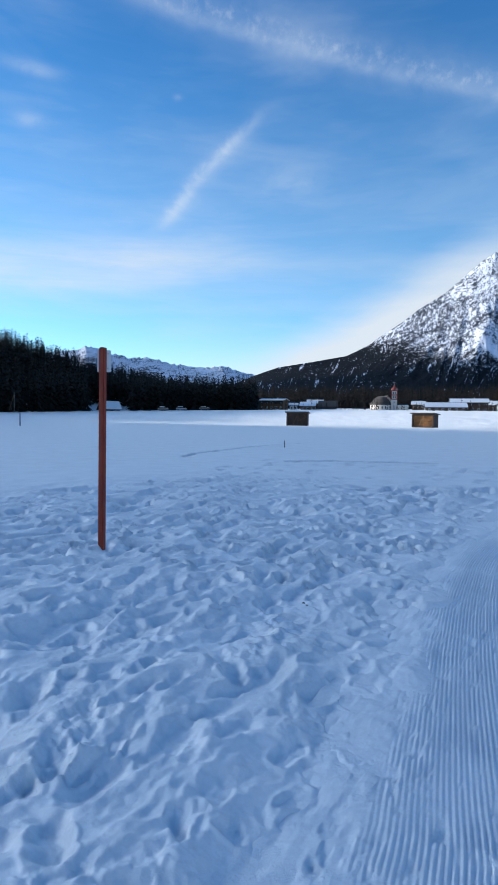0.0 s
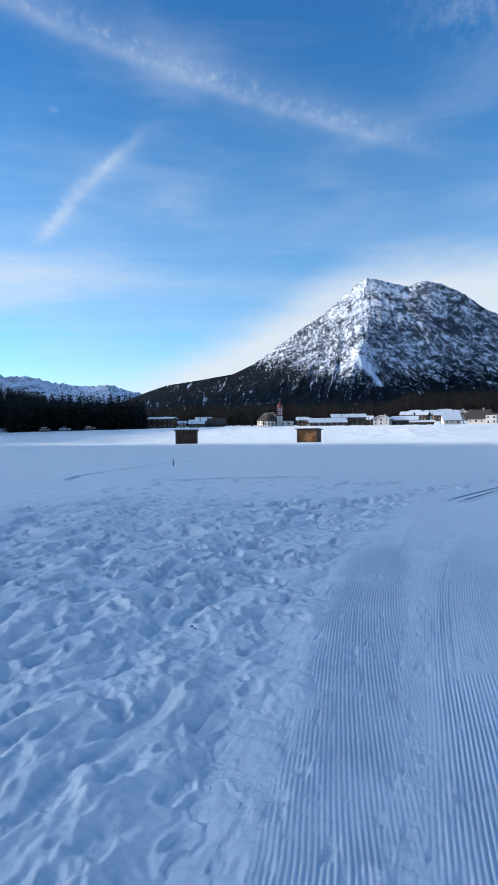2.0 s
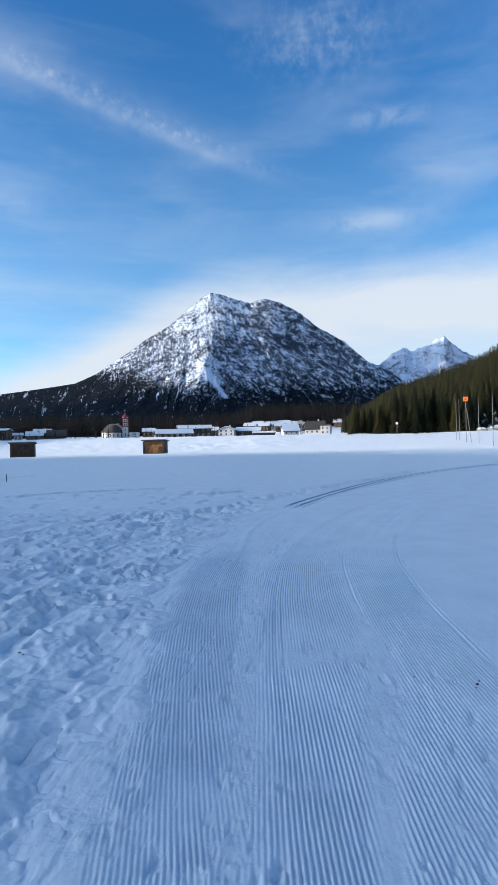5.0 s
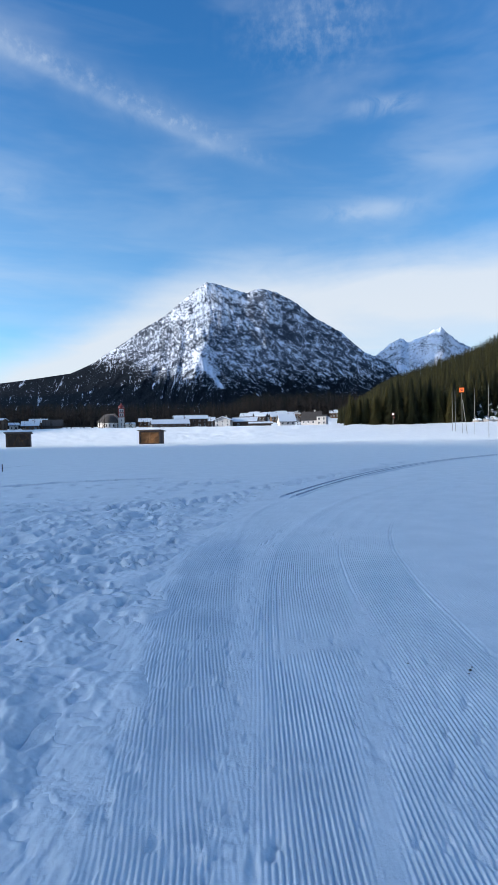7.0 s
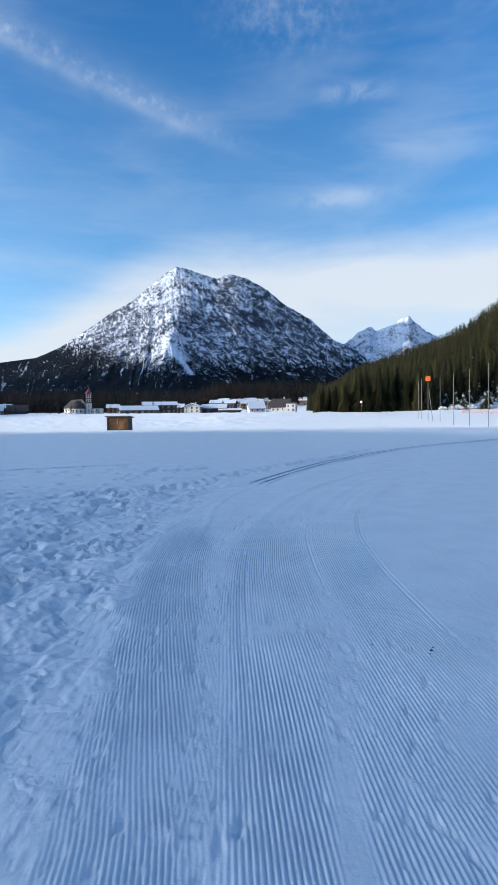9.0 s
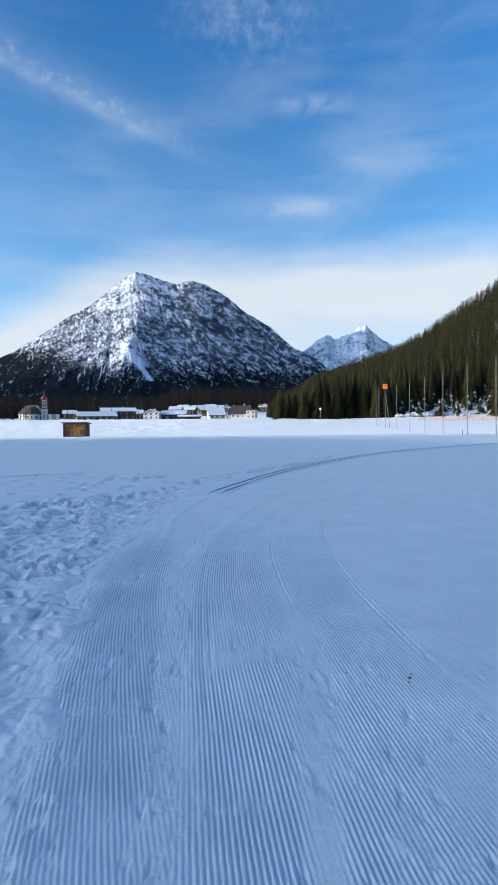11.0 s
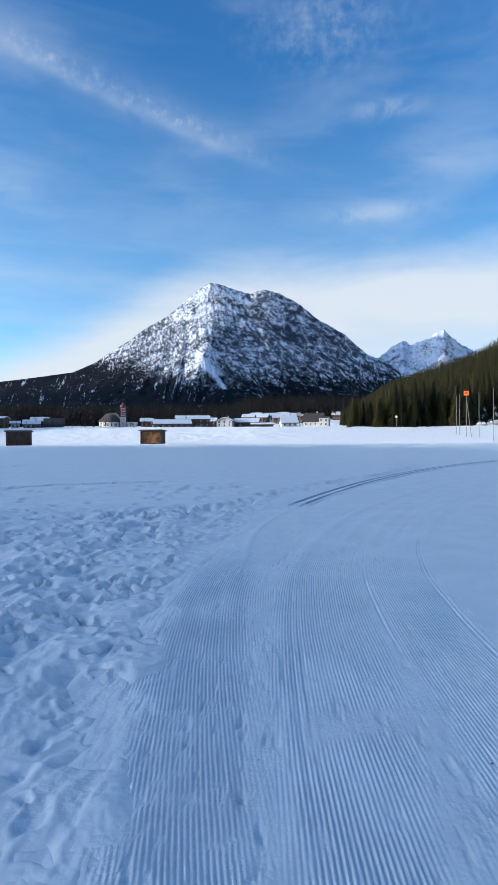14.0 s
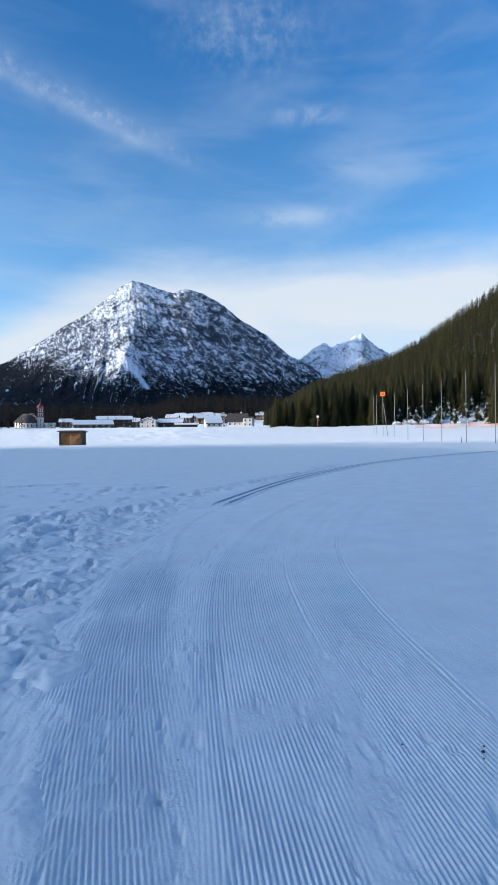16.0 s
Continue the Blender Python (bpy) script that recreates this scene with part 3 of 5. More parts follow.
# a stretch that a turning ski wiped flat
cut = y_run - 3.72 - 0.16 * (uu - 0.2) + 0.04 * perlin(uu * 3, vv, 52)
worn = worn * (1 - 0.92 * smooth(cut, -0.02, 0.02) * smooth(cut, 0.42, 0.26) * smooth(uu, 0.0, 0.08) * smooth(uu, 0.75, 0.6)) * (1 - 0.4 * smooth(cut, 0.3, 0.4) * smooth(cut, 1.5, 1.0) * smooth(uu, 0.05, 0.15) * smooth(uu, 0.72, 0.6))
dents = np.zeros_like(worn)
for k in range(1300):  # scuffs, pole pricks and paw prints
    cv = rng.uniform(-4.5, 6.5) if k % 3 else rng.uniform(-1.0, 3.0)
    cu = (rng.uniform(-0.9, 2.6), rng.normal(-0.17, 0.13), rng.normal(0.72, 0.22), rng.normal(-0.72, 0.13))[k % 4]
    i, j = np.searchsorted(vs, (cv - 0.2, cv + 0.2))
    c, d = np.searchsorted(us, (cu - 0.16, cu + 0.16))
    turn, long, wide = rng.uniform(0, np.pi), rng.uniform(0.018, 0.085), rng.uniform(0.010, 0.030)
    qx, qy = uu[i:j, c:d] - cu, vv[i:j, c:d] - cv
    qx, qy = qx + 0.022 * perlin(qx * 30, qy * 30, k), qy + 0.022 * perlin(qx * 30 + 9, qy * 30, k)
    e = np.hypot((qx * np.cos(turn) + qy * np.sin(turn)) / long, (qy * np.cos(turn) - qx * np.sin(turn)) / wide)
    flatten = 1 - smooth(e, 0.4, 1.2)
    worn[i:j, c:d] *= 1 - 0.9 * flatten
    dents[i:j, c:d] += rng.uniform(-0.015, 0.008) * flatten
sz = np.interp(y_run, [2.0, 4.5, 8.0], [0.0048, 0.0050, 0.0034]) * (1 - 0.2 * smooth(uu, 0.5, 0.7)) * comb * worn + dents
sz = sz + 0.006 * fbm(sx * 0.9, sy * 0.7, 53, 3) + 0.0035 * fbm(sx * 9, sy * 9, 59, 3) * (1.5 - worn)
# seams between passes and the lines of turning skis
for side_u, start, stop, wide, deep in ((0.03, 2.6, 9.0, 0.016, 0.005), (0.085, 3.0, 7.5, 0.014, 0.005), (0.78, 4.4, 9.5, 0.009, 0.0085), (0.82, 4.4, 9.0, 0.009, 0.005), (1.44, 3.2, 11.0, 0.009, 0.0085), (1.48, 3.2, 11.0, 0.009, 0.0065), (2.05, 3.4, 7.0, 0.012, 0.003),
                                        (0.02, 6.5, 30.0, 0.08, -0.013), (0.30, 8.0, 24.0, 0.08, 0.007), (0.80, 8.0, 30.0, 0.09, -0.010), (1.15, 8.5, 22.0, 0.07, 0.007), (1.55, 9.0, 30.0, 0.09, -0.012), (2.1, 8.5, 26.0, 0.12, 0.008), (2.9, 8.0, 30.0, 0.12, -0.008), (3.7, 7.0, 24.0, 0.14, 0.008), (4.8, 6.0, 26.0, 0.15, -0.007)):
    bend = 0.05 * perlin(vv * 0.3, vv * 0 + side_u * 3, 81) * (wide > 0.03)
    keep = smooth(y_run, start, start + 1.2) * smooth(y_run, stop, stop - 3)
    sz = sz - deep * keep * (np.exp(-(((uu - side_u - bend) / wide) ** 2)) - (0.6 if wide > 0.03 else 0.2) * np.exp(-(((uu - side_u - bend - 1.9 * wide) / wide) ** 2)))
veer = np.interp(y_run, [7.0, 8.0, 9.0, 10.0, 12.5, 14.0], [-0.60, -0.70, -0.92, -1.10, -1.40, -1.5])
sz = sz + 0.011 * np.exp(-(((uu - veer) / 0.06) ** 2)) * smooth(y_run, 5.8, 7.6) * smooth(y_run, 13.5, 11)
for a0, a1, b0, b1 in ((2.7, 1.1, 3.6, 1.9), (3.2, 2.6, 4.4, 1.7)):  # single skis that crossed the passes
    off = (uu - a1) - (y_run - a0) * (b1 - a1) / (b0 - a0)
    sz = sz - 0.006 * np.exp(-((off / 0.018) ** 2)) * smooth(y_run, a0 - 0.1, a0 + 0.1) * smooth(y_run, b0 + 0.1, b0 - 0.1)
rim = groomed_from(vv)
sz = sz + smooth(uu, rim + 0.35, rim) * (0.016 * fbm(sx * 4.5, sy * 4.5, 63, 3) + 0.007 * fbm(sx * 13, sy * 13, 67, 3)) * smooth(vv, 9, 6)
border = 0.10 * fbm(sx * 3, sy * 3, 61, 3)
sz = sz - 0.045 * smooth(uu + border, rim + 0.2, rim - 0.45) - 0.12 * smooth(vv, 39, 41) - 0.12 * smooth(uu, 8.6, 9.5) - 0.12 * smooth(vv, -6.6, -7.2)
sz = sz - 0.03 * smooth(vv, 9.5, 10.5) * smooth(uu, rim + 0.75, rim + 0.55)
sz = sz + land(sx, sy) + 0.004
# the loose border left of the passes does not belong to them
keep_col = uu > rim - 0.45
piste = new("piste", grid_mesh("piste", sx, sy, np.where(keep_col, sz, sz - 0.12)))
piste.data.materials.append(SNOW)
tagged(piste, "groomed ski piste with fine parallel snow ribs", "ski piste", kind="structure")

# the twin grooves of the classic cross-country track
run, tx, ty, head = course([(0, 26.5), (3, 28.5), (6, 31), (9, 35.5), (14, 39), (18, 44.5), (22, 50), (28, 55), (36, 60)], 1.66, 12.68, 0, 38, 0.15)
side = np.linspace(-0.34, 0.34, 61)
cx, cyy = tx[:, None] + side * np.cos(head)[:, None], ty[:, None] - side * np.sin(head)[:, None]
cz = land(cx, cyy) + 0.02 - 0.06 * smooth(np.abs(side), 0.24, 0.34) + 0.004 * fbm(cx * 5, cyy * 5, 83, 2)
begin = smooth(run, 0.0, 0.8)[:, None]
for groove in (-0.13, 0.13):
    cz = cz - begin * 0.16 * (1 - smooth(np.abs(side - groove), 0.040, 0.062))
cz = cz - 0.08 * (1 - smooth(run, 0.0, 0.5))[:, None]
track = new("ski_track", grid_mesh("ski_track", cx, cyy, cz))
track.data.materials.append(SNOW)
track.data.materials.append(GROOVE_SHADE)
mid = (side[:-1] + side[1:]) / 2
# groove faces get the snow that has shade in its colour
in_groove = (np.minimum(np.abs(mid - 0.13), np.abs(mid + 0.13)) < 0.06).astype(np.int32)
track.data.polygons.foreach_set("material_index", np.outer(run[1:] > 0.75, in_groove).astype(np.int32).ravel())
tagged(track, "twin grooves of a cross-country ski track", "ski track", kind="structure")


# ---------------------------------------------------------------- mountains
def mountain(name, label, crest, foot, top, foot_el, step, ribs, snow_low, wood_el, seed, spine=None):
    """A massif seen from the valley: crest holds its outline as bearing and height in degrees."""
    ca, ce = (np.array(c, float) for c in zip(*crest))
    a = np.arange(ca[0], ca[-1], step)
    s = np.r_[np.linspace(0, 1, 165 if spine else 100), np.linspace(1.02, 1.5, 10)]
    ss, aa = np.meshgrid(s, a, indexing="ij")
    ee = np.interp(aa, ca, ce) + (0.10 if spine else 0.26) * fbm(aa * 1.7, aa * 0, seed, 4, 0.6) * smooth(ss, 0.88, 1) * (0.25 + 0.75 * smooth(aa, -14, -8) if spine else 1)
    up = np.clip(ss, 0, 1)
    if spine:  # the notch between the summits fades a little way down
        kernel = np.exp(-((np.arange(-60, 61) * step / 2.2) ** 2))
        soft = np.convolve(np.pad(np.interp(a, ca, ce), 60, mode="edge"), kernel / kernel.sum(), mode="valid")
        ee = soft[None, :] + (ee - soft[None, :]) * smooth(up, 0.91, 1.0)
    eps = foot_el + (ee - foot_el) * up**(1.35 if spine else 1.1)
    rr = foot + (top - foot) * ss
    z = rr * np.tan(np.radians(eps)) + EYE
    body = np.clip(4 * up * (1 - up), 0, 1) ** 0.9
    size = (top / 4000.0) * np.clip((ee - foot_el) / 10, 0.2, 1.2)
    lean = 10 * smooth(aa, -2, 3) - 8 * smooth(aa, -1, -6) if spine else 0
    fall = aa + lean * up + 0.8 * perlin(aa * 0.5, ss * 2.2, seed + 3)
    ridged = 1 - 2.2 * np.abs(perlin(fall * ribs, ss * 1.1, seed + 5))
    ridged2 = 1 - 2.2 * np.abs(perlin(fall * ribs * 2.7 + 7, ss * 3.2, seed + 6))
    rocky = fbm(aa * 2.0, ss * (26 if spine else 11), seed + 8, 4, 0.6)
    slant = perlin((aa + up * 6.0) * 0.9, (up - aa * 0.05) * 9.0, seed + 9)
    lift = (12 if spine else 16) * ridged + (6 if spine else 9) * ridged2 + (4 if spine else 3) * rocky + (14 if spine else 4) * slant
    gully = np.zeros_like(aa)
    if spine:
        for (a1, a0, wide, high) in spine:
            line = a0 + (a1 - a0) * up + 0.55 * perlin(up * 4.0, up * 0 + a0, seed + 20) + 0.2 * perlin(up * 13.0, up * 0 + a0, seed + 21)
            lift = lift + high * np.exp(-np.abs((aa - line) / wide) ** 1.3) * smooth(up, 0.1, 0.45) * (1 - up**5)
        lift = lift + (26 * smooth(aa + 2.6 - 3.6 * up, -11, 0) - 120 * smooth(aa + 3.6 - 4.6 * up, 0, 13.5)) * body
        seen = np.degrees(np.arctan2(z + lift * body * size - EYE, rr))
        gully = np.exp(-(((aa - 0.9 + 0.7 * (seen - 4.8) + 0.5 * perlin(seen * 0.8, seen * 0, 77)) / (0.25 + 0.22 * np.abs(seen - 5.6))) ** 2)) * smooth(seen, 4.5, 5.0) * smooth(seen, 9.0, 6.8)
    z = np.minimum(z + lift * body * size, rr * np.tan(np.radians(ee - 0.06 * (1 - up))) + EYE) - np.maximum(ss - 1, 0) * 900
    x, y = rr * np.sin(np.radians(aa)), rr * np.cos(np.radians(aa))
    ob = new(name, grid_mesh(name, x[:, ::-1], y[:, ::-1], z[:, ::-1]))
    high = np.degrees(np.arctan2(z - EYE, rr))
    steep = np.abs(np.gradient(z, axis=0)) / (np.abs(np.gradient(rr, axis=0)) + 1e-6)
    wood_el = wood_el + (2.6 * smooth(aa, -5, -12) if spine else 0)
    snow = snow_low - (0.14 * smooth(aa, -1, -5) - 0.14 * smooth(aa, -7, -11) if spine else 0) + 0.42 * smooth(high + 0.2 * rocky, wood_el - 2.2, wood_el + 1.4) + 0.12 * smooth(high, wood_el + 5, wood_el + 9) + 0.5 * gully + (0.04 * smooth(aa, 1.0, -2.0) * smooth(high, 4.5, 7.5) if spine else 0) + (0.05 if spine else 0.06) * rocky - 0.07 * ridged - 0.10 * smooth(steep, 0.8, 1.6)
    if spine:
        snow = snow - 0.4 * np.exp(-(((aa - 5.2) / 0.9) ** 2) - ((high - 13.7) / 0.45) ** 2)
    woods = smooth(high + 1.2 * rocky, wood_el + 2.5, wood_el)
    attribute(ob.data, "snow", snow[:, ::-1])
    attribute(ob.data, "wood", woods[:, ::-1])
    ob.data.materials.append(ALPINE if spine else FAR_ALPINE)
    return tagged(ob, label, "mountain", kind="structure")


mountain("mountain", "rugged limestone mountain streaked with snow above dark woods",
         [(-31, 2.0), (-25.8, 3.35), (-23.3, 4.4), (-21, 5.2), (-17.6, 5.75), (-14.1, 6.35), (-12, 7.35), (-10.8, 8.2), (-8.8, 9.5), (-6.8, 10.95), (-4.8, 12.05), (-3.2, 13.4), (-1.7, 14.6), (-0.5, 15.35), (0.7, 15.15), (2.7, 14.5), (3.7, 14.25), (4.3, 14.55), (5.0, 14.7), (6.6, 14.3), (8.6, 13.25), (10.4, 11.75), (13.2, 10.1), (15.3, 8.15), (17, 7.2), (20, 6), (26, 3)],
         1500, 4000, 2.2, 0.085, 0.30, 0.09, 5.3, 101, spine=((1.0, -3.4, 1.5, 26), (5.0, 7.0, 1.6, 10)))
mountain("mountain", "pointed snow-covered peak beyond the wooded hill",
         [(8, 4), (12, 6.2), (16.5, 7.6), (17.8, 8.55), (19.0, 9.2), (19.8, 8.75), (21.3, 9.25), (22.0, 9.65), (22.8, 10.05), (23.4, 9.4), (24.1, 8.72), (25.7, 7.7), (30, 6.2), (38, 4)],
         2600, 4680, 2.0, 0.11, 0.6, 0.24, 4.0, 131)
mountain("mountain", "long snow-covered mountain chain behind dark forest",
         [(-56, 4.5), (-46, 5.8), (-41.1, 6.45), (-40.35, 6.85), (-39.4, 6.7), (-37.8, 6.2), (-36.1, 5.85), (-34.5, 5.95), (-32.2, 5.45), (-29.3, 5.05), (-26.7, 5.25), (-24.1, 4.5), (-18, 3.6)],
         3000, 4750, 1.5, 0.11, 0.5, 0.26, 2.4, 151)
# unseen range, added so that its shadow falls on the mountain's lower woods
mountain("mountain", "unseen snow-covered range added to shade the lower mountain",
         [(-86, 3), (-82, 9), (-78, 12), (-70, 13), (-64, 12.4), (-60, 11.4), (-57.5, 8), (-57, 5)],
         3000, 4750, 1.5, 0.4, 0.5, 0.24, 2.4, 171)


# ---------------------------------------------------------------- mesh helpers
def part(name, bm, mat, parent=None, label=""):
    """Links a bmesh as one mesh object under a thing or a part."""
    mesh = bpy.data.meshes.new(name)
    bmesh.ops.recalc_face_normals(bm, faces=bm.faces)
    bm.to_mesh(mesh)
    bm.free()
    mesh.materials.append(mat)
    ob = new(name, mesh)
    if parent:
        ob.parent = parent
    return tagged(ob, label)


def thing(name, m, label, category, group=""):
    """An Empty at a thing's base, which holds its parts."""
    ob = new(name)
    ob.matrix_basis = m
    ob.empty_display_size = 0.2
    return tagged(ob, label, category, group)


def box(bm, cx, cy, cz, sx, sy, sz, turn=None, bevel=0.0):
    made = bmesh.ops.create_cube(bm, size=1.0)["verts"]
    bmesh.ops.scale(bm, vec=(sx, sy, sz), verts=made)
    if bevel:
        edges = list({e for v in made for e in v.link_edges})
        made = [v for v in bmesh.ops.bevel(bm, geom=edges, offset=bevel, segments=2, affect="EDGES")["verts"]]
    if turn:
        bmesh.ops.rotate(bm, cent=(0, 0, 0), matrix=turn.to_3x3(), verts=made)
    bmesh.ops.translate(bm, vec=(cx, cy, cz), verts=made)
    return bm


def rod(bm, a, b, r0, r1=None, sides=10):
    """A round bar from a to b."""
    a, b = Vector(a), Vector(b)
    made = bmesh.ops.create_cone(bm, cap_ends=True, segments=sides, radius1=r0, radius2=r0 if r1 is None else r1, depth=(b - a).length)["verts"]
    turn = (b - a).to_track_quat("Z", "Y").to_matrix()
    bmesh.ops.rotate(bm, cent=(0, 0, 0), matrix=turn, verts=made)
    bmesh.ops.translate(bm, vec=(a + b) / 2, verts=made)
    return bm


def prism(bm, outline, depth0, depth1):
    """An outline in x and z, drawn out along y."""
    front = [bm.verts.new((x, depth0, z)) for x, z in outline]
    back = [bm.verts.new((x, depth1, z)) for x, z in outline]
    bm.faces.new(front)
    bm.faces.new(back[::-1])
    for i in range(len(outline)):
        j = (i + 1) % len(outline)
        bm.faces.new((front[i], back[i], back[j], front[j]))
    return bm


def at(azimuth, r, turn=0.0, sink=0.0):
    """The pose of a thing that stands on the land at a bearing, its local y away from the piste."""
    x, y = r * math.sin(radians(azimuth)), r * math.cos(radians(azimuth))
    return pose(x, y, float(land(x, y)) - sink, 0, 0, -azimuth + turn)


# ---------------------------------------------------------------- trees
def conifer_arrays(rng, whorls, blades, slim=0.17, sparse=0.0, broad=(0.17, 0.30)):
    """A conifer one metre tall: drooping boughs in whorls round a thin stem."""
    verts, faces = [], []

    def add(points):
        k = len(verts)
        verts.extend(points)
        return k

    k = add([(0.012 * math.cos(i * 2.1), 0.012 * math.sin(i * 2.1), 0.0) for i in range(3)] + [(0, 0, 0.98)])
    faces.extend([(k, k + 1, k + 3), (k + 1, k + 2, k + 3), (k + 2, k, k + 3)])
    for w in range(whorls):
        h = 0.08 + 0.9 * (w / whorls) ** 0.92
        reach = slim * (1.02 - h) ** 0.8 * rng.uniform(0.6, 1.28) + 0.012
        for b in range(blades):
            if rng.random() < sparse:
                continue
            turn = 2 * math.pi * (b + 0.5 * (w % 2)) / blades + rng.uniform(-0.4, 0.4)
            long = reach * rng.uniform(0.65, 1.25)
            c, s = math.cos(turn), math.sin(turn)
            drop, wide = long * rng.uniform(0.35, 0.9), long * rng.uniform(*broad)
            zz = h + rng.uniform(-0.025, 0.025)
            k = add([(0, 0, zz + 0.02), (c * long * 0.6 - s * wide, s * long * 0.6 + c * wide, zz - drop * 0.45), (c * long, s * long, zz - drop), (c * long * 0.6 + s * wide, s * long * 0.6 - c * wide, zz - drop * 0.45)])
            faces.extend([(k, k + 1, k + 2), (k, k + 2, k + 3)])
    return np.array(verts), np.array(faces)


def forest(name, label, spots, heights, kinds, mat, seed, broad=1.0):
    """One object of many trees."""
    pick = np.random.default_rng(seed)
    all_v, all_f, all_t, base = [], [], [], 0
    for (x, y), h in zip(spots, heights):
        v, f = kinds[pick.integers(len(kinds))]
        turn, girth = pick.uniform(0, 6.283), h * broad * pick.uniform(0.85, 1.25)
        c, s = math.cos(turn), math.sin(turn)
        lean = pick.normal(0, 0.012, 2)
        px = (v[:, 0] * c - v[:, 1] * s) * girth + lean[0] * v[:, 2] * h + x
        py = (v[:, 0] * s + v[:, 1] * c) * girth + lean[1] * v[:, 2] * h + y
        all_v.append(np.stack([px, py, v[:, 2] * h + float(land(x, y)) - 0.3], -1))
        all_f.append(f + base)
        all_t.append(np.full(len(v), pick.random()))
        base += len(v)
    v, f = np.concatenate(all_v), np.concatenate(all_f)
    mesh = bpy.data.meshes.new(name)
    mesh.vertices.add(len(v))
    mesh.vertices.foreach_set("co", v.ravel().astype(np.float32))
    mesh.loops.add(f.size)
    mesh.loops.foreach_set("vertex_index", f.ravel().astype(np.int32))
    mesh.polygons.add(len(f))
    mesh.polygons.foreach_set("loop_start", np.arange(0, f.size, 3, dtype=np.int32))
    mesh.polygons.foreach_set("loop_total", np.full(len(f), 3, dtype=np.int32))
    mesh.update(calc_edges=True)
    attribute(mesh, "tint", np.concatenate(all_t))
    mesh.materials.append(mat)
    return tagged(new(name, mesh), label, "forest", kind="stuff")


def scatter(a0, a1, r0, r1, gap, seed, keep=lambda a, r: True):
    """Jittered places between two bearings and two distances."""
    pick, out = np.random.default_rng(seed), []
    r = r0
    while r < r1:
        step = math.degrees(gap / r)
        for a in np.arange(a0, a1, step):
            aa, rr = a + pick.uniform(-0.5, 0.5) * step, r + pick.uniform(-0.5, 0.5) * gap
            if keep(aa, rr):
                out.append((rr * math.sin(radians(aa)), rr * math.cos(radians(aa))))
        r += gap * 0.9
    return out


def sizes(spots, low, high, seed):
    pick = np.random.default_rng(seed)
    return [low + (high - low) * pick.beta(2.2, 1.8) for _ in spots]


shape_rng = random.Random(4)
SPRUCES = [conifer_arrays(shape_rng, 21, 8, 0.135) for _ in range(5)]
WIDE_SPRUCES = [conifer_arrays(shape_rng, 12, 5, 0.15) for _ in range(6)]
FAR_SPRUCES = [conifer_arrays(shape_rng, 9, 5, 0.14) for _ in range(5)]
LARCHES = [conifer_arrays(shape_rng, 10, 5, 0.15, 0.35) for _ in range(4)]

clear = lambda a, r: not (25.5 < a < 34.5 and r < 180 + 9 * math.sin(a * 2.1))
spots = scatter(13.2, 41, 164, 250, 3.5, 21, clear)
tip = lambda x, y: 0.5 + 0.5 * float(smooth(math.degrees(math.atan2(x, y)), 13, 19))
forest("spruce_forest", "sunlit dark green spruce forest on the hillside", spots, [h * tip(*p) for h, p in zip(sizes(spots, 8, 14, 22), spots)], SPRUCES, NEEDLES, 23)
spots = scatter(13.2, 44, 250, 500, 4.1, 24)
forest("spruce_forest", "dense spruce forest climbing to the ridge", spots, [h * tip(*p) for h, p in zip(sizes(spots, 12, 16.5, 25), spots)], FAR_SPRUCES, NEEDLES, 26)
spots = scatter(44, 80, 185, 480, 9.0, 27)
forest("spruce_forest", "dense spruce forest on the valley side", spots, sizes(spots, 12, 19, 28), FAR_SPRUCES, NEEDLES, 29)


def left_keep(a, r):
    back = np.interp(a, LEFT_AT_AZ, LEFT_AT)
    return back - 85 < r < back + 22 and not (-40.2 < a < -36.2 and r < 262)


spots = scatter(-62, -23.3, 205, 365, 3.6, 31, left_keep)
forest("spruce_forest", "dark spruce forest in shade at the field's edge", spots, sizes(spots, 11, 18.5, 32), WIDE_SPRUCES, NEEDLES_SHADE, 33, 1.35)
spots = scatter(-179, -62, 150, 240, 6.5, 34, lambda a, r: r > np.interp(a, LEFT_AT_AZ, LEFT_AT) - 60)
forest("spruce_forest", "unseen dark spruce forest added on the shading ridge", spots, sizes(spots, 12, 18, 35), FAR_SPRUCES, NEEDLES_SHADE, 36)
spots = scatter(-24, 14.5, 430, 545, 5.2, 37)
forest("larch_wood", "bare brown larch wood behind the village", spots, sizes(spots, 8, 22, 38), LARCHES, LARCH, 39, 1.2)
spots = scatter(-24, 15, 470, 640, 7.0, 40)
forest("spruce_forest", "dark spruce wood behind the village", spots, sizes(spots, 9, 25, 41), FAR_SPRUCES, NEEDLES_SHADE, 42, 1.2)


spots = scatter(-25, 10.8, 296, 352, 8.0, 44, lambda a, r: random.Random(int(a * 97 + r * 13)).random() < 0.7)
forest("garden_trees", "dark bare trees and bushes between the village houses", spots, sizes(spots, 3, 8.5, 45), LARCHES + FAR_SPRUCES, LARCH, 46)


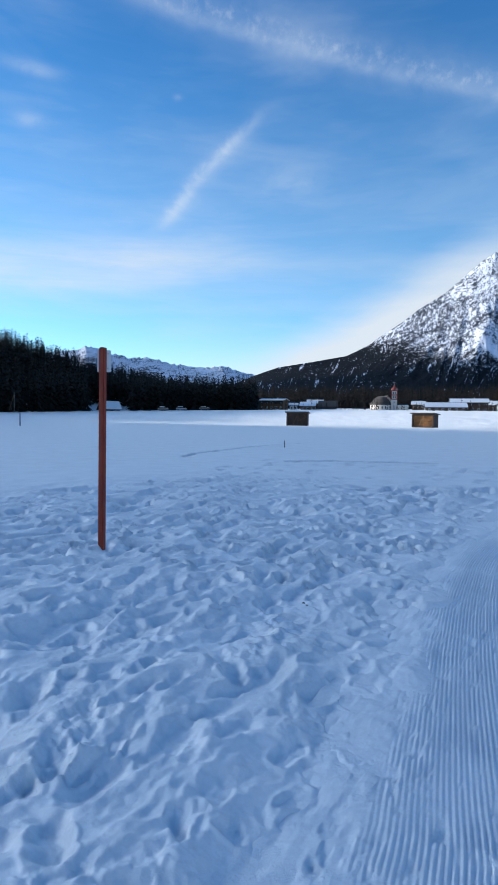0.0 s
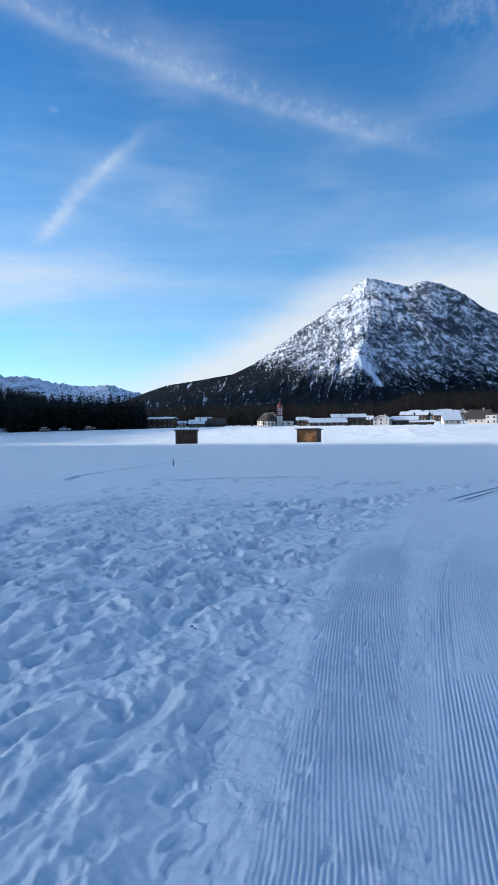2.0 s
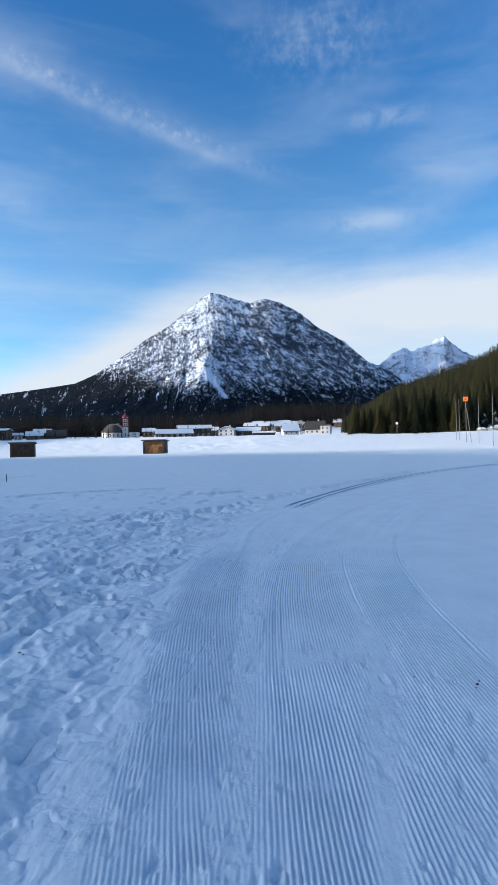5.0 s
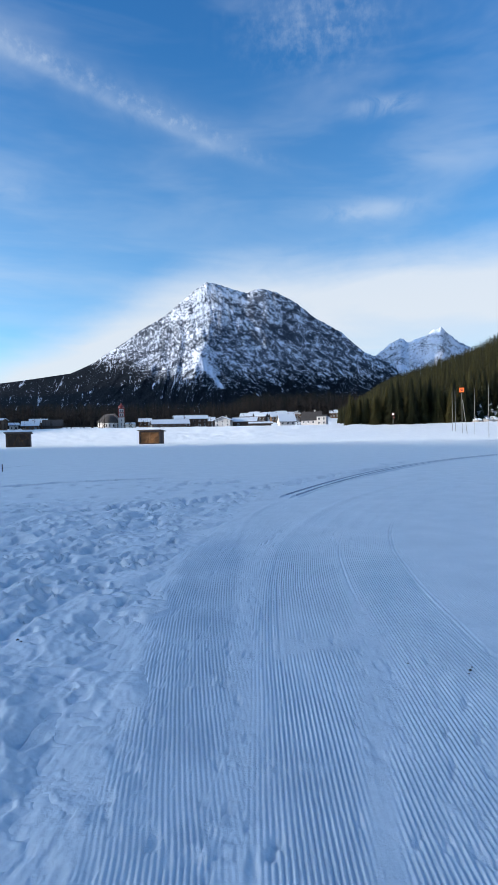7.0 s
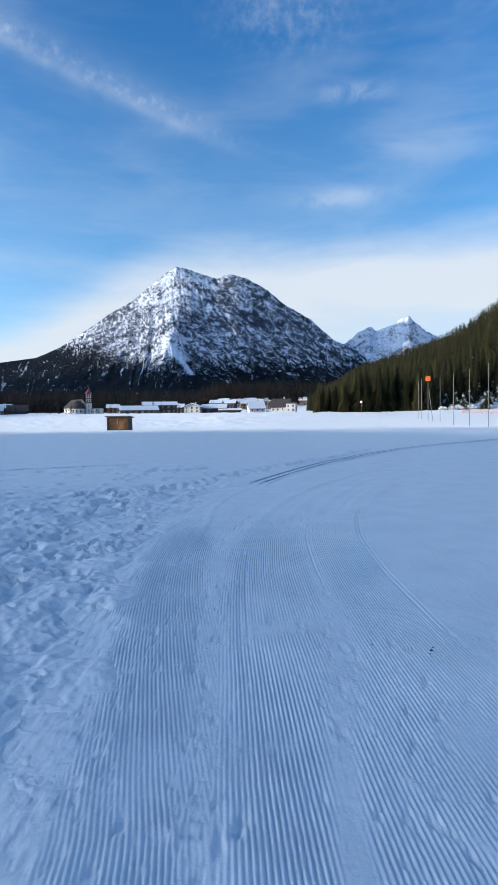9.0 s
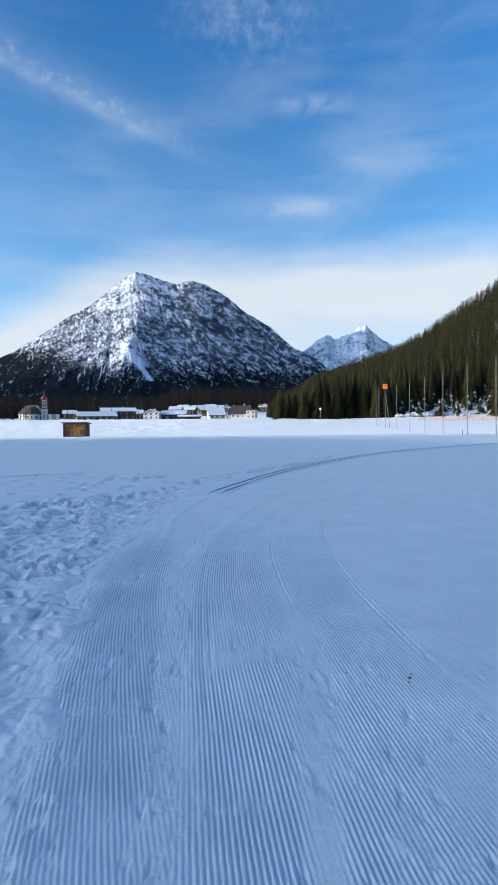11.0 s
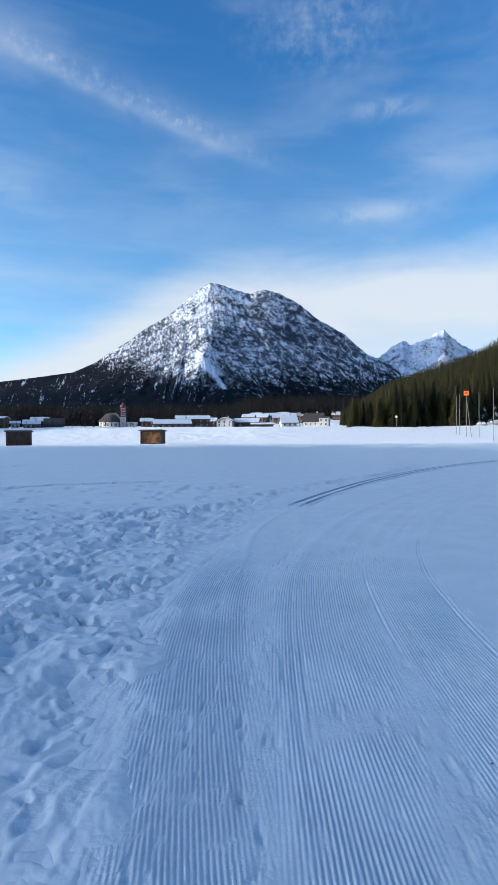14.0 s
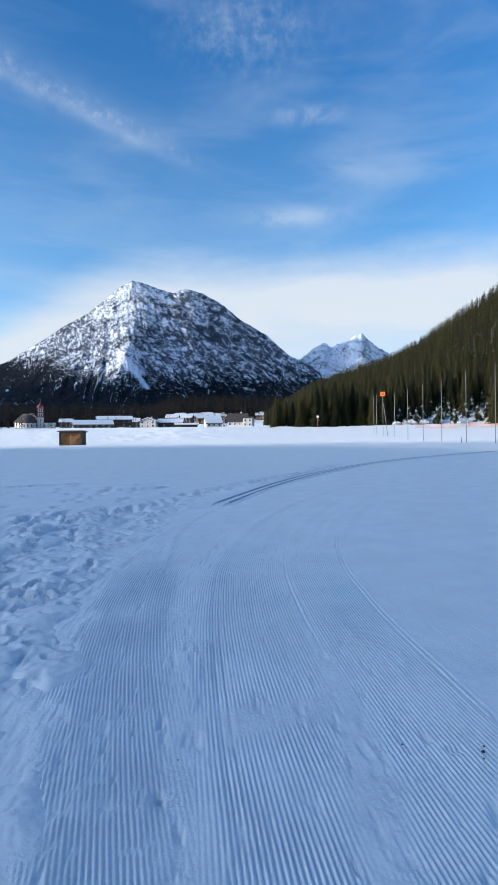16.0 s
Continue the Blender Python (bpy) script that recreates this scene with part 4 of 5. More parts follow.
def spruce_tree(seed, height, mat, slim, label):
    """A single spruce: stem, and a crown of boughs."""
    pick = random.Random(seed)
    root = thing("spruce_tree", pose(0, 0, -50), label, "tree", "spruces at the forest edge")
    bm = bmesh.new()
    rod(bm, (0, 0, -0.4), (0, 0, height * 0.95), height * 0.016, 0.02, 8)
    part("trunk", bm, BARK, root)
    v, f = conifer_arrays(pick, 62, 26, slim, 0.0, (0.07, 0.13))
    v = v * height
    mesh = bpy.data.meshes.new("crown")
    mesh.from_pydata(v.tolist(), [], f.tolist())
    attribute(mesh, "tint", np.full(len(v), pick.random()))
    mesh.materials.append(mat)
    new("crown", mesh).parent = root
    return root


tree_kinds = [
    spruce_tree(1, 13.0, NEEDLES, 0.17, "tall sunlit spruce with drooping boughs at the forest edge"),
    spruce_tree(2, 11.0, NEEDLES, 0.19, "broad green spruce at the forest edge"),
    spruce_tree(3, 8.5, NEEDLES, 0.20, "young green spruce on the snowy slope"),
    spruce_tree(4, 5.0, DUSTED, 0.26, "small snow-dusted spruce among boulders"),
]
edge_rng = random.Random(8)
for a in np.arange(13.8, 40.0, 0.62):
    rocky = 25.5 < a < 34.5
    r = edge_rng.uniform(182, 194) if rocky else edge_rng.uniform(158, 168)
    copy_thing(tree_kinds[edge_rng.choice((0, 0, 1, 1, 2)) if a > 17.5 else 2], at(a + edge_rng.uniform(-0.2, 0.2), r, edge_rng.uniform(0, 360)))
for a, r in ((26.3, 166), (27.2, 171), (27.9, 162), (28.4, 174), (29.3, 182), (29.8, 164), (30.1, 170), (30.5, 187), (30.9, 176), (31.4, 163), (31.9, 184), (32.4, 172), (33.0, 178), (33.5, 166), (33.9, 186), (34.3, 171), (36.2, 152)):
    copy_thing(tree_kinds[3], at(a, r, edge_rng.uniform(0, 360)))
for kind in tree_kinds:  # the patterns themselves join the wood
    kind.matrix_basis = at(edge_rng.uniform(38.5, 40), edge_rng.uniform(150, 170))


def boulder(seed, size):
    pick = random.Random(seed)
    root = thing("boulder", pose(0, 0, -50), "grey limestone boulder capped with snow on the slope", "rock", "boulders on the slope")
    for name, mat, lift, cut in (("rock", STONE, 0.0, -1.0), ("snow_cap", ROOF_SNOW, 0.10, 0.12)):
        bm = bmesh.new()
        bmesh.ops.create_icosphere(bm, subdivisions=3, radius=1.0)
        for v in bm.verts:
            n = noise.fractal(v.co * 1.4 + Vector((seed * 7.3, 0, 0)), 0.8, 2.0, 4)
            v.co = v.co * (1 + 0.85 * n)
            v.co = Vector((v.co.x * size, v.co.y * size * 0.8, v.co.z * size * 0.62 + size * (0.3 + lift * 0.8)))
        if lift:
            bmesh.ops.delete(bm, geom=[v for v in bm.verts if v.co.z < size * (0.45 + cut)], context="VERTS")
        for f in bm.faces:
            f.smooth = True
        part(name, bm, mat, root)
    return root


rocks = [boulder(1, 1.0), boulder(2, 0.8), boulder(3, 0.6), boulder(4, 1.25), boulder(5, 0.45)]
rock_rng = random.Random(31)
for i in range(40):
    a = rock_rng.uniform(25.8, 34.6)
    r = 158 + 36 * rock_rng.random() ** 1.4 * (1 if a > 28 else 0.5)
    m = at(a, r, rock_rng.uniform(0, 360), 0.25)
    if i < len(rocks):
        rocks[i].matrix_basis = m
    else:
        copy_thing(rocks[i % len(rocks)], m)


# ---------------------------------------------------------------- the village
def window(parent, x, y, z, w, h, shutters=None):
    bm = bmesh.new()
    for sx, sz, ww, hh in ((0, h / 2, w + 0.16, 0.08), (0, -h / 2, w + 0.16, 0.08), (-w / 2, 0, 0.08, h), (w / 2, 0, 0.08, h), (0, 0, 0.05, h)):
        box(bm, x + sx, y - 0.03, z + sz, ww, 0.1, hh)
    frame_ob = part("window", bm, WHITE_PAINT, parent)
    part("pane", box(bmesh.new(), x, y + 0.01, z, w, 0.04, h), PANE, frame_ob)
    if shutters:
        for s in (-1, 1):
            part("shutter", box(bmesh.new(), x + s * (w * 0.78 + 0.1), y - 0.03, z, w * 0.45, 0.06, h + 0.1), shutters, frame_ob)


def house(azimuth, r, w, d, eave, rise, label, wall=PLASTER, upper=None, ridge="x", roof=ROOF_SNOW, turn=0.0, rows=((2, 1.5),), over=0.9, shutters=None, chimney=True, balcony=False, category="house", name="house"):
    """A gabled house; ridge x runs along the front, ridge y points its gable to the field."""
    root = thing(name, at(azimuth, r, turn, 0.15), label, category, "village houses")
    bm = bmesh.new()
    if ridge == "y":
        prism(bm, [(-w / 2, 0), (w / 2, 0), (w / 2, eave), (0, eave + rise), (-w / 2, eave)], -d / 2, d / 2)
    else:
        prism(bm, [(-d / 2, 0), (d / 2, 0), (d / 2, eave), (0, eave + rise), (-d / 2, eave)], -w / 2, w / 2)
        bmesh.ops.rotate(bm, cent=(0, 0, 0), matrix=Matrix.Rotation(radians(90), 3, "Z"), verts=bm.verts)
    part("wall", bm, wall, root)
    span, length = (w, d) if ridge == "y" else (d, w)
    slope = rise / (span / 2)
    lowx = span / 2 + over
    for name_, mat, lift, thick, grow in (("roof", DARK_WOOD if roof is ROOF_SNOW else roof, 0.0, 0.22, 0.0), ("roof_snow", ROOF_SNOW, 0.23, 0.30, -0.12)):
        if name_ == "roof_snow" and roof is not ROOF_SNOW:
            continue
        bm = bmesh.new()
        zt = lambda xx: eave + rise - slope * abs(xx) + lift
        o = [(-lowx - grow, zt(lowx)), (0, zt(0)), (lowx + grow, zt(lowx)), (lowx + grow, zt(lowx) + thick), (0, zt(0) + thick), (-lowx - grow, zt(lowx) + thick)]
        prism(bm, o, -length / 2 - over * 0.8, length / 2 + over * 0.8)
        if ridge != "y":
            bmesh.ops.rotate(bm, cent=(0, 0, 0), matrix=Matrix.Rotation(radians(90), 3, "Z"), verts=bm.verts)
        part(name_, bm, mat, root, "thick snow layer" if name_ == "roof_snow" else "")
    front = -(d / 2)
    if upper:
        part("timber_cladding", box(bmesh.new(), 0, front - 0.06, eave - 0.75, w * 0.98, 0.1, 1.5), upper, root)
    for n, z in rows:
        for i in range(n):
            window(root, -w / 2 + w * (i + 0.5) / n, front - (0.12 if upper and abs(z - eave + 0.75) < 0.9 else 0), z, 0.95, 1.15, shutters)
    if balcony:
        bm = box(bmesh.new(), 0, front - 0.75, eave - 1.9, w * 0.92, 1.3, 0.16)
        slab = part("balcony", bm, DARK_WOOD, root)
        bm = box(bmesh.new(), 0, front - 1.38, eave - 0.9, w * 0.92, 0.07, 0.12)
        for i in range(int(w * 2.2)):
            box(bm, -w * 0.45 + i * w * 0.9 / (w * 2.2), front - 1.38, eave - 1.4, 0.16, 0.05, 0.95)
        part("railing", bm, DARK_WOOD, slab)
    if chimney:
        bm = box(bmesh.new(), span * 0.12, length * 0.1, eave + rise + 0.35, 0.6, 0.6, 1.3) if ridge == "y" else box(bmesh.new(), length * 0.15, 0.3, eave + rise + 0.35, 0.6, 0.6, 1.3)
        stack = part("chimney", bm, PLASTER, root)
        part("chimney_cap", box(bmesh.new(), bm_x(stack), bm_y(stack), eave + rise + 1.08, 0.8, 0.8, 0.14), STEEL, stack)
    return root


def bm_x(ob):
    return sum(v.co.x for v in ob.data.vertices) / len(ob.data.vertices)


def bm_y(ob):
    return sum(v.co.y for v in ob.data.vertices) / len(ob.data.vertices)


house(10.1, 282, 9.6, 9, 2.9, 3.9, "white house under a big brown hipped roof", PLASTER, roof=SHINGLE, rows=((4, 1.6),), over=0.5, turn=-8)
house(11.15, 279, 4.6, 7, 4.4, 0.7, "white flat-roofed annex with dark windows", PLASTER, roof=SHINGLE, rows=((2, 1.3), (2, 3.3)), over=0.25, turn=-8, chimney=False)
house(7.45, 282, 7.8, 9, 2.3, 3.3, "white chalet under a steep snow-laden roof", PLASTER, rows=((3, 1.3),), turn=10, over=0.6)
house(1.05, 296, 8.2, 9, 3.4, 1.6, "white gabled house with dark timber eaves", PLASTER, ridge="y", rows=((3, 1.2), (3, 2.9)), turn=-12, upper=None, over=1.0)
house(3.2, 300, 12.4, 8, 2.9, 1.7, "long dark timber barn with snow on its roof", DARK_WOOD, rows=((2, 1.4),), chimney=False, category="barn", turn=-6)
house(4.8, 286, 11.0, 4, 1.3, 0.45, "low open shed with a snowy roof", DARK_WOOD, rows=((0, 1),), chimney=False, category="shed", name="shed")
house(-4.5, 292, 18.5, 9, 2.3, 1.9, "long farm building with a wide snowy roof", DARK_WOOD, rows=((6, 1.2),), chimney=False, category="barn", turn=5, name="barn")
house(-2.4, 318, 18.5, 10, 4.9, 1.7, "dark timber farmhouse with a snowy roof", DARK_WOOD, rows=((6, 1.4), (6, 3.6)), balcony=True, turn=4)
house(-6.0, 305, 5.0, 5, 2.6, 1.2, "small cream cottage with a snowy roof", CREAM, ridge="y", rows=((2, 1.3),), chimney=False)
# left houses: shade on their fronts is put into darker timber walls
house(-21.4, 330, 14.5, 9, 5.4, 0.9, "two-storey timber guest house with balconies and snowy roof", OLD_WOOD, rows=((5, 1.5), (5, 4.1)), balcony=True, upper=DARK_WOOD, turn=-20)
house(-19.4, 335, 4.5, 5, 3.0, 1.0, "small white annex with a snowy roof", PLASTER, rows=((2, 1.5),), chimney=False)
house(-17.9, 322, 8.0, 7, 2.6, 1.9, "low timber cottage with a snowy gable roof", OLD_WOOD, rows=((3, 1.3),), turn=-5)
house(-15.9, 326, 10.0, 8, 2.2, 3.0, "dark barn with a bare grey shingle roof", DARK_WOOD, roof=SHINGLE, rows=((0, 1),), chimney=False, category="barn", name="barn", over=0.7)
house(-17.2, 345, 9.0, 7, 4.2, 1.8, "timber house with a snowy roof behind a cottage", OLD_WOOD, rows=((3, 1.4), (3, 3.2)), balcony=True)
house(-38.1, 238, 7.0, 6, 1.2, 2.5, "small hay barn under a steep snowy roof", DARK_WOOD, rows=((0, 1),), chimney=False, category="barn", name="barn", turn=20)
for a, r, w, wall in ((3.4, 398, 8, PLASTER), (4.2, 420, 7, OLD_WOOD), (4.9, 388, 7, DARK_WOOD), (5.6, 410, 8, CREAM), (6.3, 380, 6, OLD_WOOD), (6.9, 428, 8, PLASTER), (7.7, 402, 7, DARK_WOOD), (8.5, 415, 8, PLASTER), (9.2, 385, 6, OLD_WOOD), (12.4, 430, 6, OLD_WOOD), (-7.0, 400, 8, OLD_WOOD), (-0.6, 352, 8, DARK_WOOD)):
    house(a, r, w, 8, 3.9, 1.9, "chalet with a snow-covered roof up the slope", wall, ridge="y" if int(r) % 2 else "x", rows=((3, 1.3), (3, 2.9)), upper=OLD_WOOD if wall is PLASTER else None, balcony=wall is not CREAM, turn=(a * 37) % 30 - 15)


def church():
    root = thing("church", at(-9.6, 338, 0, 0.2), "white village church with a red and white tower", "church")
    # nave with its round choir
    bm = prism(bmesh.new(), [(-4.6, 0), (4.6, 0), (4.6, 4.2), (0, 8.6), (-4.6, 4.2)], -5.0, 11.0)
    bmesh.ops.rotate(bm, cent=(0, 0, 0), matrix=Matrix.Rotation(radians(24), 3, "Z"), verts=bm.verts)
    bmesh.ops.translate(bm, vec=(-4.0, 5.5, 0), verts=bm.verts)
    nave = part("nave", bm, PLASTER, root)
    bm = prism(bmesh.new(), [(-5.1, 3.9), (0, 8.7), (5.1, 3.9), (5.1, 4.25), (0, 9.1), (-5.1, 4.25)], -5.4, 11.4)
    bmesh.ops.rotate(bm, cent=(0, 0, 0), matrix=Matrix.Rotation(radians(24), 3, "Z"), verts=bm.verts)
    bmesh.ops.translate(bm, vec=(-4.0, 5.5, 0), verts=bm.verts)
    part("roof", bm, SHINGLE, root, "grey shingled nave roof")
    bm = rod(bmesh.new(), (-5.0, -0.4, 0), (-5.0, -0.4, 3.5), 4.3, 4.3, 24)
    choir = part("choir", bm, PLASTER, root)
    bm = bmesh.new()
    bowl = [(4.8, 3.4), (4.5, 4.9), (3.5, 6.6), (1.9, 7.9), (0.1, 8.5)]
    for (r0, z0), (r1, z1) in zip(bowl, bowl[1:]):
        made = bmesh.ops.create_cone(bm, cap_ends=False, segments=24, radius1=r0, radius2=r1, depth=z1 - z0)["verts"]
        bmesh.ops.translate(bm, vec=(-5.0, -0.4, (z0 + z1) / 2), verts=made)
    part("choir_roof", bm, SHINGLE, choir, "rounded grey shingle roof")
    for x in (-7.2, -5.2, -3.2):
        part("window", box(bmesh.new(), x, -4.62 + 0.13 * (x + 5.0) ** 2, 1.9, 0.6, 0.5, 1.5), PANE, choir)
    # tower: white shaft, red corners and bands, red dome
    tower = part("tower", box(bmesh.new(), 1.5, 0, 6.2, 3.5, 3.5, 12.4, bevel=0.06), PLASTER, root)
    bm = bmesh.new()
    for z in (6.9, 9.3, 11.9):
        box(bm, 1.5, 0, z, 3.7, 3.7, 0.62)
    for sx in (-1, 1):
        for sy in (-1, 1):
            box(bm, 1.5 + sx * 1.6, sy * 1.6, 9.4, 0.62, 0.62, 5.2)
    part("red_trim", bm, RED_PAINT, tower, "red painted corners and bands")
    for z in (8.1, 10.6):
        for x in (-0.55, 0.55):
            bm = box(bmesh.new(), 1.5 + x, -1.76, z, 0.62, 0.14, 1.25)
            part("belfry_window", bm, PANE, tower)
    for z in (2.6, 5.0):
        part("slit_window", box(bmesh.new(), 1.5, -1.76, z, 0.4, 0.12, 0.9), PANE, tower)
    bm = bmesh.new()
    ring = [(1.85, 12.2), (1.9, 12.4), (1.75, 12.9), (1.35, 13.5), (0.8, 13.95), (0.5, 14.2), (0.52, 14.5), (0.3, 14.9), (0.05, 15.4)]
    for (r0, z0), (r1, z1) in zip(ring, ring[1:]):
        made = bmesh.ops.create_cone(bm, cap_ends=False, segments=16, radius1=r0, radius2=r1, depth=z1 - z0)["verts"]
        bmesh.ops.translate(bm, vec=(1.5, 0, (z0 + z1) / 2), verts=made)
    dome = part("dome", bm, RED_PAINT, tower, "red onion dome")
    bm = rod(bmesh.new(), (1.5, 0, 15.3), (1.5, 0, 16.4), 0.05)
    box(bm, 1.5, 0, 16.0, 0.6, 0.06, 0.06)
    part("cross", bm, STEEL, dome)
    # sacristy
    part("sacristy", box(bmesh.new(), 6.4, 1.0, 1.4, 6.6, 5.0, 2.8), CREAM, root)
    part("sacristy_roof", prism(bmesh.new(), [(2.8, 2.7), (10.0, 2.7), (9.4, 3.5), (3.4, 3.5)], -1.9, 3.9), ROOF_SNOW, root, "snowy roof")


church()


def hay_hut(azimuth, r, turn, inner, brace, label):
    """An open-fronted field hut: posts, braces, plank walls and a shallow roof."""
    w, d, h = 4.1, 3.0, 2.62
    root = thing("hay_hut", at(azimuth, r, turn, 0.05), label, "hut", "hay huts on the field")
    for x in (-w / 2, w / 2):
        for y in (-d / 2, d / 2):
            part("post", box(bmesh.new(), x, y, h / 2, 0.24, 0.24, h, bevel=0.02), DARK_WOOD, root)
    back = part("board_wall", box(bmesh.new(), 0, -d / 2 + 0.55, h / 2, w - 0.24, 0.05, h), inner, root)
    for i in range(9):
        part("plank", box(bmesh.new(), 0, -d / 2 + 0.495, 0.17 + i * 0.285, w - 0.26, 0.045, 0.265, bevel=0.008), inner, back)
    for s in (-1, 1):
        wall_ = part("side_wall", box(bmesh.new(), s * w / 2, 0, h / 2, 0.06, d - 0.24, h), DARK_WOOD, root)
        for i in range(9):
            part("plank", box(bmesh.new(), s * (w / 2 + 0.05), 0, 0.17 + i * 0.285, 0.045, d - 0.26, 0.265, bevel=0.008), DARK_WOOD, wall_)
    part("lintel", box(bmesh.new(), 0, -d / 2, h - 0.1, w + 0.1, 0.2, 0.24, bevel=0.02), DARK_WOOD, root)
    part("sill", box(bmesh.new(), 0, -d / 2, 0.13, w, 0.18, 0.2, bevel=0.02), DARK_WOOD, root)
    part("post", box(bmesh.new(), 0.05, -d / 2, h / 2, 0.16, 0.16, h - 0.2), inner, root)
    for x0, z0, x1, z1 in ((0.05, 2.2, 1.25, 0.25), (0.05, 2.2, -0.9, 0.25), (0.1, 1.0, 1.9, 1.75), (-w / 2 + 0.1, h - 0.9, -w / 2 + 0.85, h - 0.15), (w / 2 - 0.1, h - 0.9, w / 2 - 0.85, h - 0.15)):
        long, tilt = math.hypot(x1 - x0, z1 - z0), math.atan2(z1 - z0, x1 - x0)
        bm = box(bmesh.new(), (x0 + x1) / 2, -d / 2 + 0.02, (z0 + z1) / 2, long, 0.12, 0.13, turn=Matrix.Rotation(-tilt, 4, "Y"))
        part("brace", bm, brace, root)
    tilt = Matrix.Rotation(radians(-3), 4, "X")
    roof = part("roof", box(bmesh.new(), 0, 0, h + 0.12, w + 0.9, d + 0.9, 0.14, turn=tilt), DARK_WOOD, root)
    part("roof_snow", box(bmesh.new(), 0, 0.05, h + 0.25, w + 0.75, d + 0.7, 0.12, turn=tilt, bevel=0.05), ROOF_SNOW, roof, "thin snow layer")
    return root


hay_hut(-18.95, 116, -5.0, DARK_WOOD, OLD_WOOD, "dark timber hay hut with an open braced front")
hay_hut(-6.35, 116, -16.0, SUNLIT_WOOD, SUNLIT_WOOD, "timber hay hut with a warm sunlit braced front")


def parked_car(azimuth, r, turn, paint, label):
    root = thing("car", at(azimuth, r, turn), label, "car", "cars by the forest")
    bm = prism(bmesh.new(), [(-2.15, 0.35), (2.1, 0.35), (2.15, 0.75), (1.9, 0.95), (1.0, 1.02), (-1.95, 1.05), (-2.2, 0.8)], -0.86, 0.86)
    part("body", bm, paint, root)
    bm = prism(bmesh.new(), [(-1.9, 1.0), (1.05, 1.0), (0.35, 1.48), (-1.5, 1.5)], -0.74, 0.74)
    cabin = part("cabin", bm, PANE, root)
    part("roof_snow", box(bmesh.new(), -0.55, 0, 1.58, 2.0, 1.4, 0.2, bevel=0.07), ROOF_SNOW, cabin, "snow on the roof")
    part("bonnet_snow", box(bmesh.new(), 1.5, 0, 1.03, 0.95, 1.4, 0.1, bevel=0.03), ROOF_SNOW, root)
    for x in (-1.35, 1.35):
        for y in (-0.8, 0.8):
            wheel = part("wheel", rod(bmesh.new(), (x, y - 0.1, 0.32), (x, y + 0.1, 0.32), 0.33, sides=18), BLACK, root)
            part("rim", rod(bmesh.new(), (x, y - 0.115, 0.32), (x, y + 0.115, 0.32), 0.2, sides=14), STEEL, wheel)


parked_car(-32.75, 232, 10, CAR_GREY, "dark parked car with snow on its roof")
parked_car(-30.9, 236, -15, CAR_SILVER, "silver parked car with snow on its roof")
parked_car(-28.55, 232, 5, CAR_GREY, "dark parked estate car under a snow layer")


# ---------------------------------------------------------------- posts, poles and signs
def marker_post():
    root = thing("marker_post", pose(-4.04, 5.02, 0.0, 0.3, 0.3, 38), "red-brown painted wooden marker post in the snow", "post")
    bm = box(bmesh.new(), 0, 0, 0.75, 0.064, 0.064, 3.0, turn=Matrix.Rotation(radians(-32), 4, "Z"), bevel=0.006)
    part("shaft", bm, PAINT_RED, root)
    plate_ob = part("plate", box(bmesh.new(), 0.012, 0.048, 2.105, 0.15, 0.012, 0.245, bevel=0.003), PLATE, root, "pale plate behind the post")
    for z in (2.02, 2.19):
        part("screw", rod(bmesh.new(), (0.055, 0.042, z), (0.055, 0.036, z), 0.006, sides=8), STEEL, plate_ob)


marker_post()


def net_pole(azimuth, r, top_el, name="net_pole", lean=0.0, thick=0.05, label="tall thin grey steel net pole"):
    m = at(azimuth, r)
    height = EYE + r * math.tan(radians(top_el)) - m.translation.z
    root = thing(name, m, label, "pole", "net poles along the field")
    part("shaft", rod(bmesh.new(), (0, 0, -0.3), (lean, 0, height), thick, thick * 0.8, 10), STEEL, root)
    part("cap", rod(bmesh.new(), (lean, 0, height), (lean, 0, height + 0.06), thick * 1.15, thick * 0.9, 10), BLACK, root)
    return root, height


for a, r, e in ((23.78, 133, 3.65), (24.05, 132, 3.8), (25.78, 124, 3.92), (27.02, 114, 4.21), (28.44, 104, 4.6), (30.12, 93.7, 5.08), (32.3, 83, 5.68), (34.82, 74.6, 6.27)):
    net_pole(a, r, e)
root, tall = net_pole(24.66, 126.6, 3.9, "sign_pole", label="steel pole that carries a square orange sign")
board = part("sign_board", box(bmesh.new(), 0, -0.1, tall - 0.1, 1.0, 0.05, 0.95, bevel=0.02), ORANGE, root, "square orange sign board")
for z, wide in ((tall + 0.08, 0.55), (tall - 0.2, 0.42)):
    part("bar", box(bmesh.new(), 0, -0.13, z, wide, 0.012, 0.16), RED_PAINT, board)
part("brace", rod(bmesh.new(), (1.0, 0, -0.2), (0.15, 0, tall * 0.76), 0.06, 0.05), STEEL, root)

root = thing("stake", at(31.85, 81), "short dark stake in the snow", "stake", "stakes on the field")
part("shaft", rod(bmesh.new(), (0, 0, -0.2), (0.05, 0, 0.75), 0.035), DARK_WOOD, root)
root = thing("stake", pose(-9.75, 26.4, 0.0), "thin dark stake standing in smooth snow", "stake", "stakes on the field")
part("shaft", rod(bmesh.new(), (0, 0, -0.2), (0.0, 0, 0.36), 0.022, 0.018), DARK_WOOD, root)
root = thing("stake", at(-46.4, 82), "blue-grey painted stake on the field", "stake", "stakes on the field")
part("shaft", rod(bmesh.new(), (0, 0, -0.2), (0.0, 0, 1.7), 0.09, 0.08), BLUE_GREY, root)
part("cap", rod(bmesh.new(), (0, 0, 1.7), (0, 0, 1.76), 0.1, 0.06), BLACK, root)

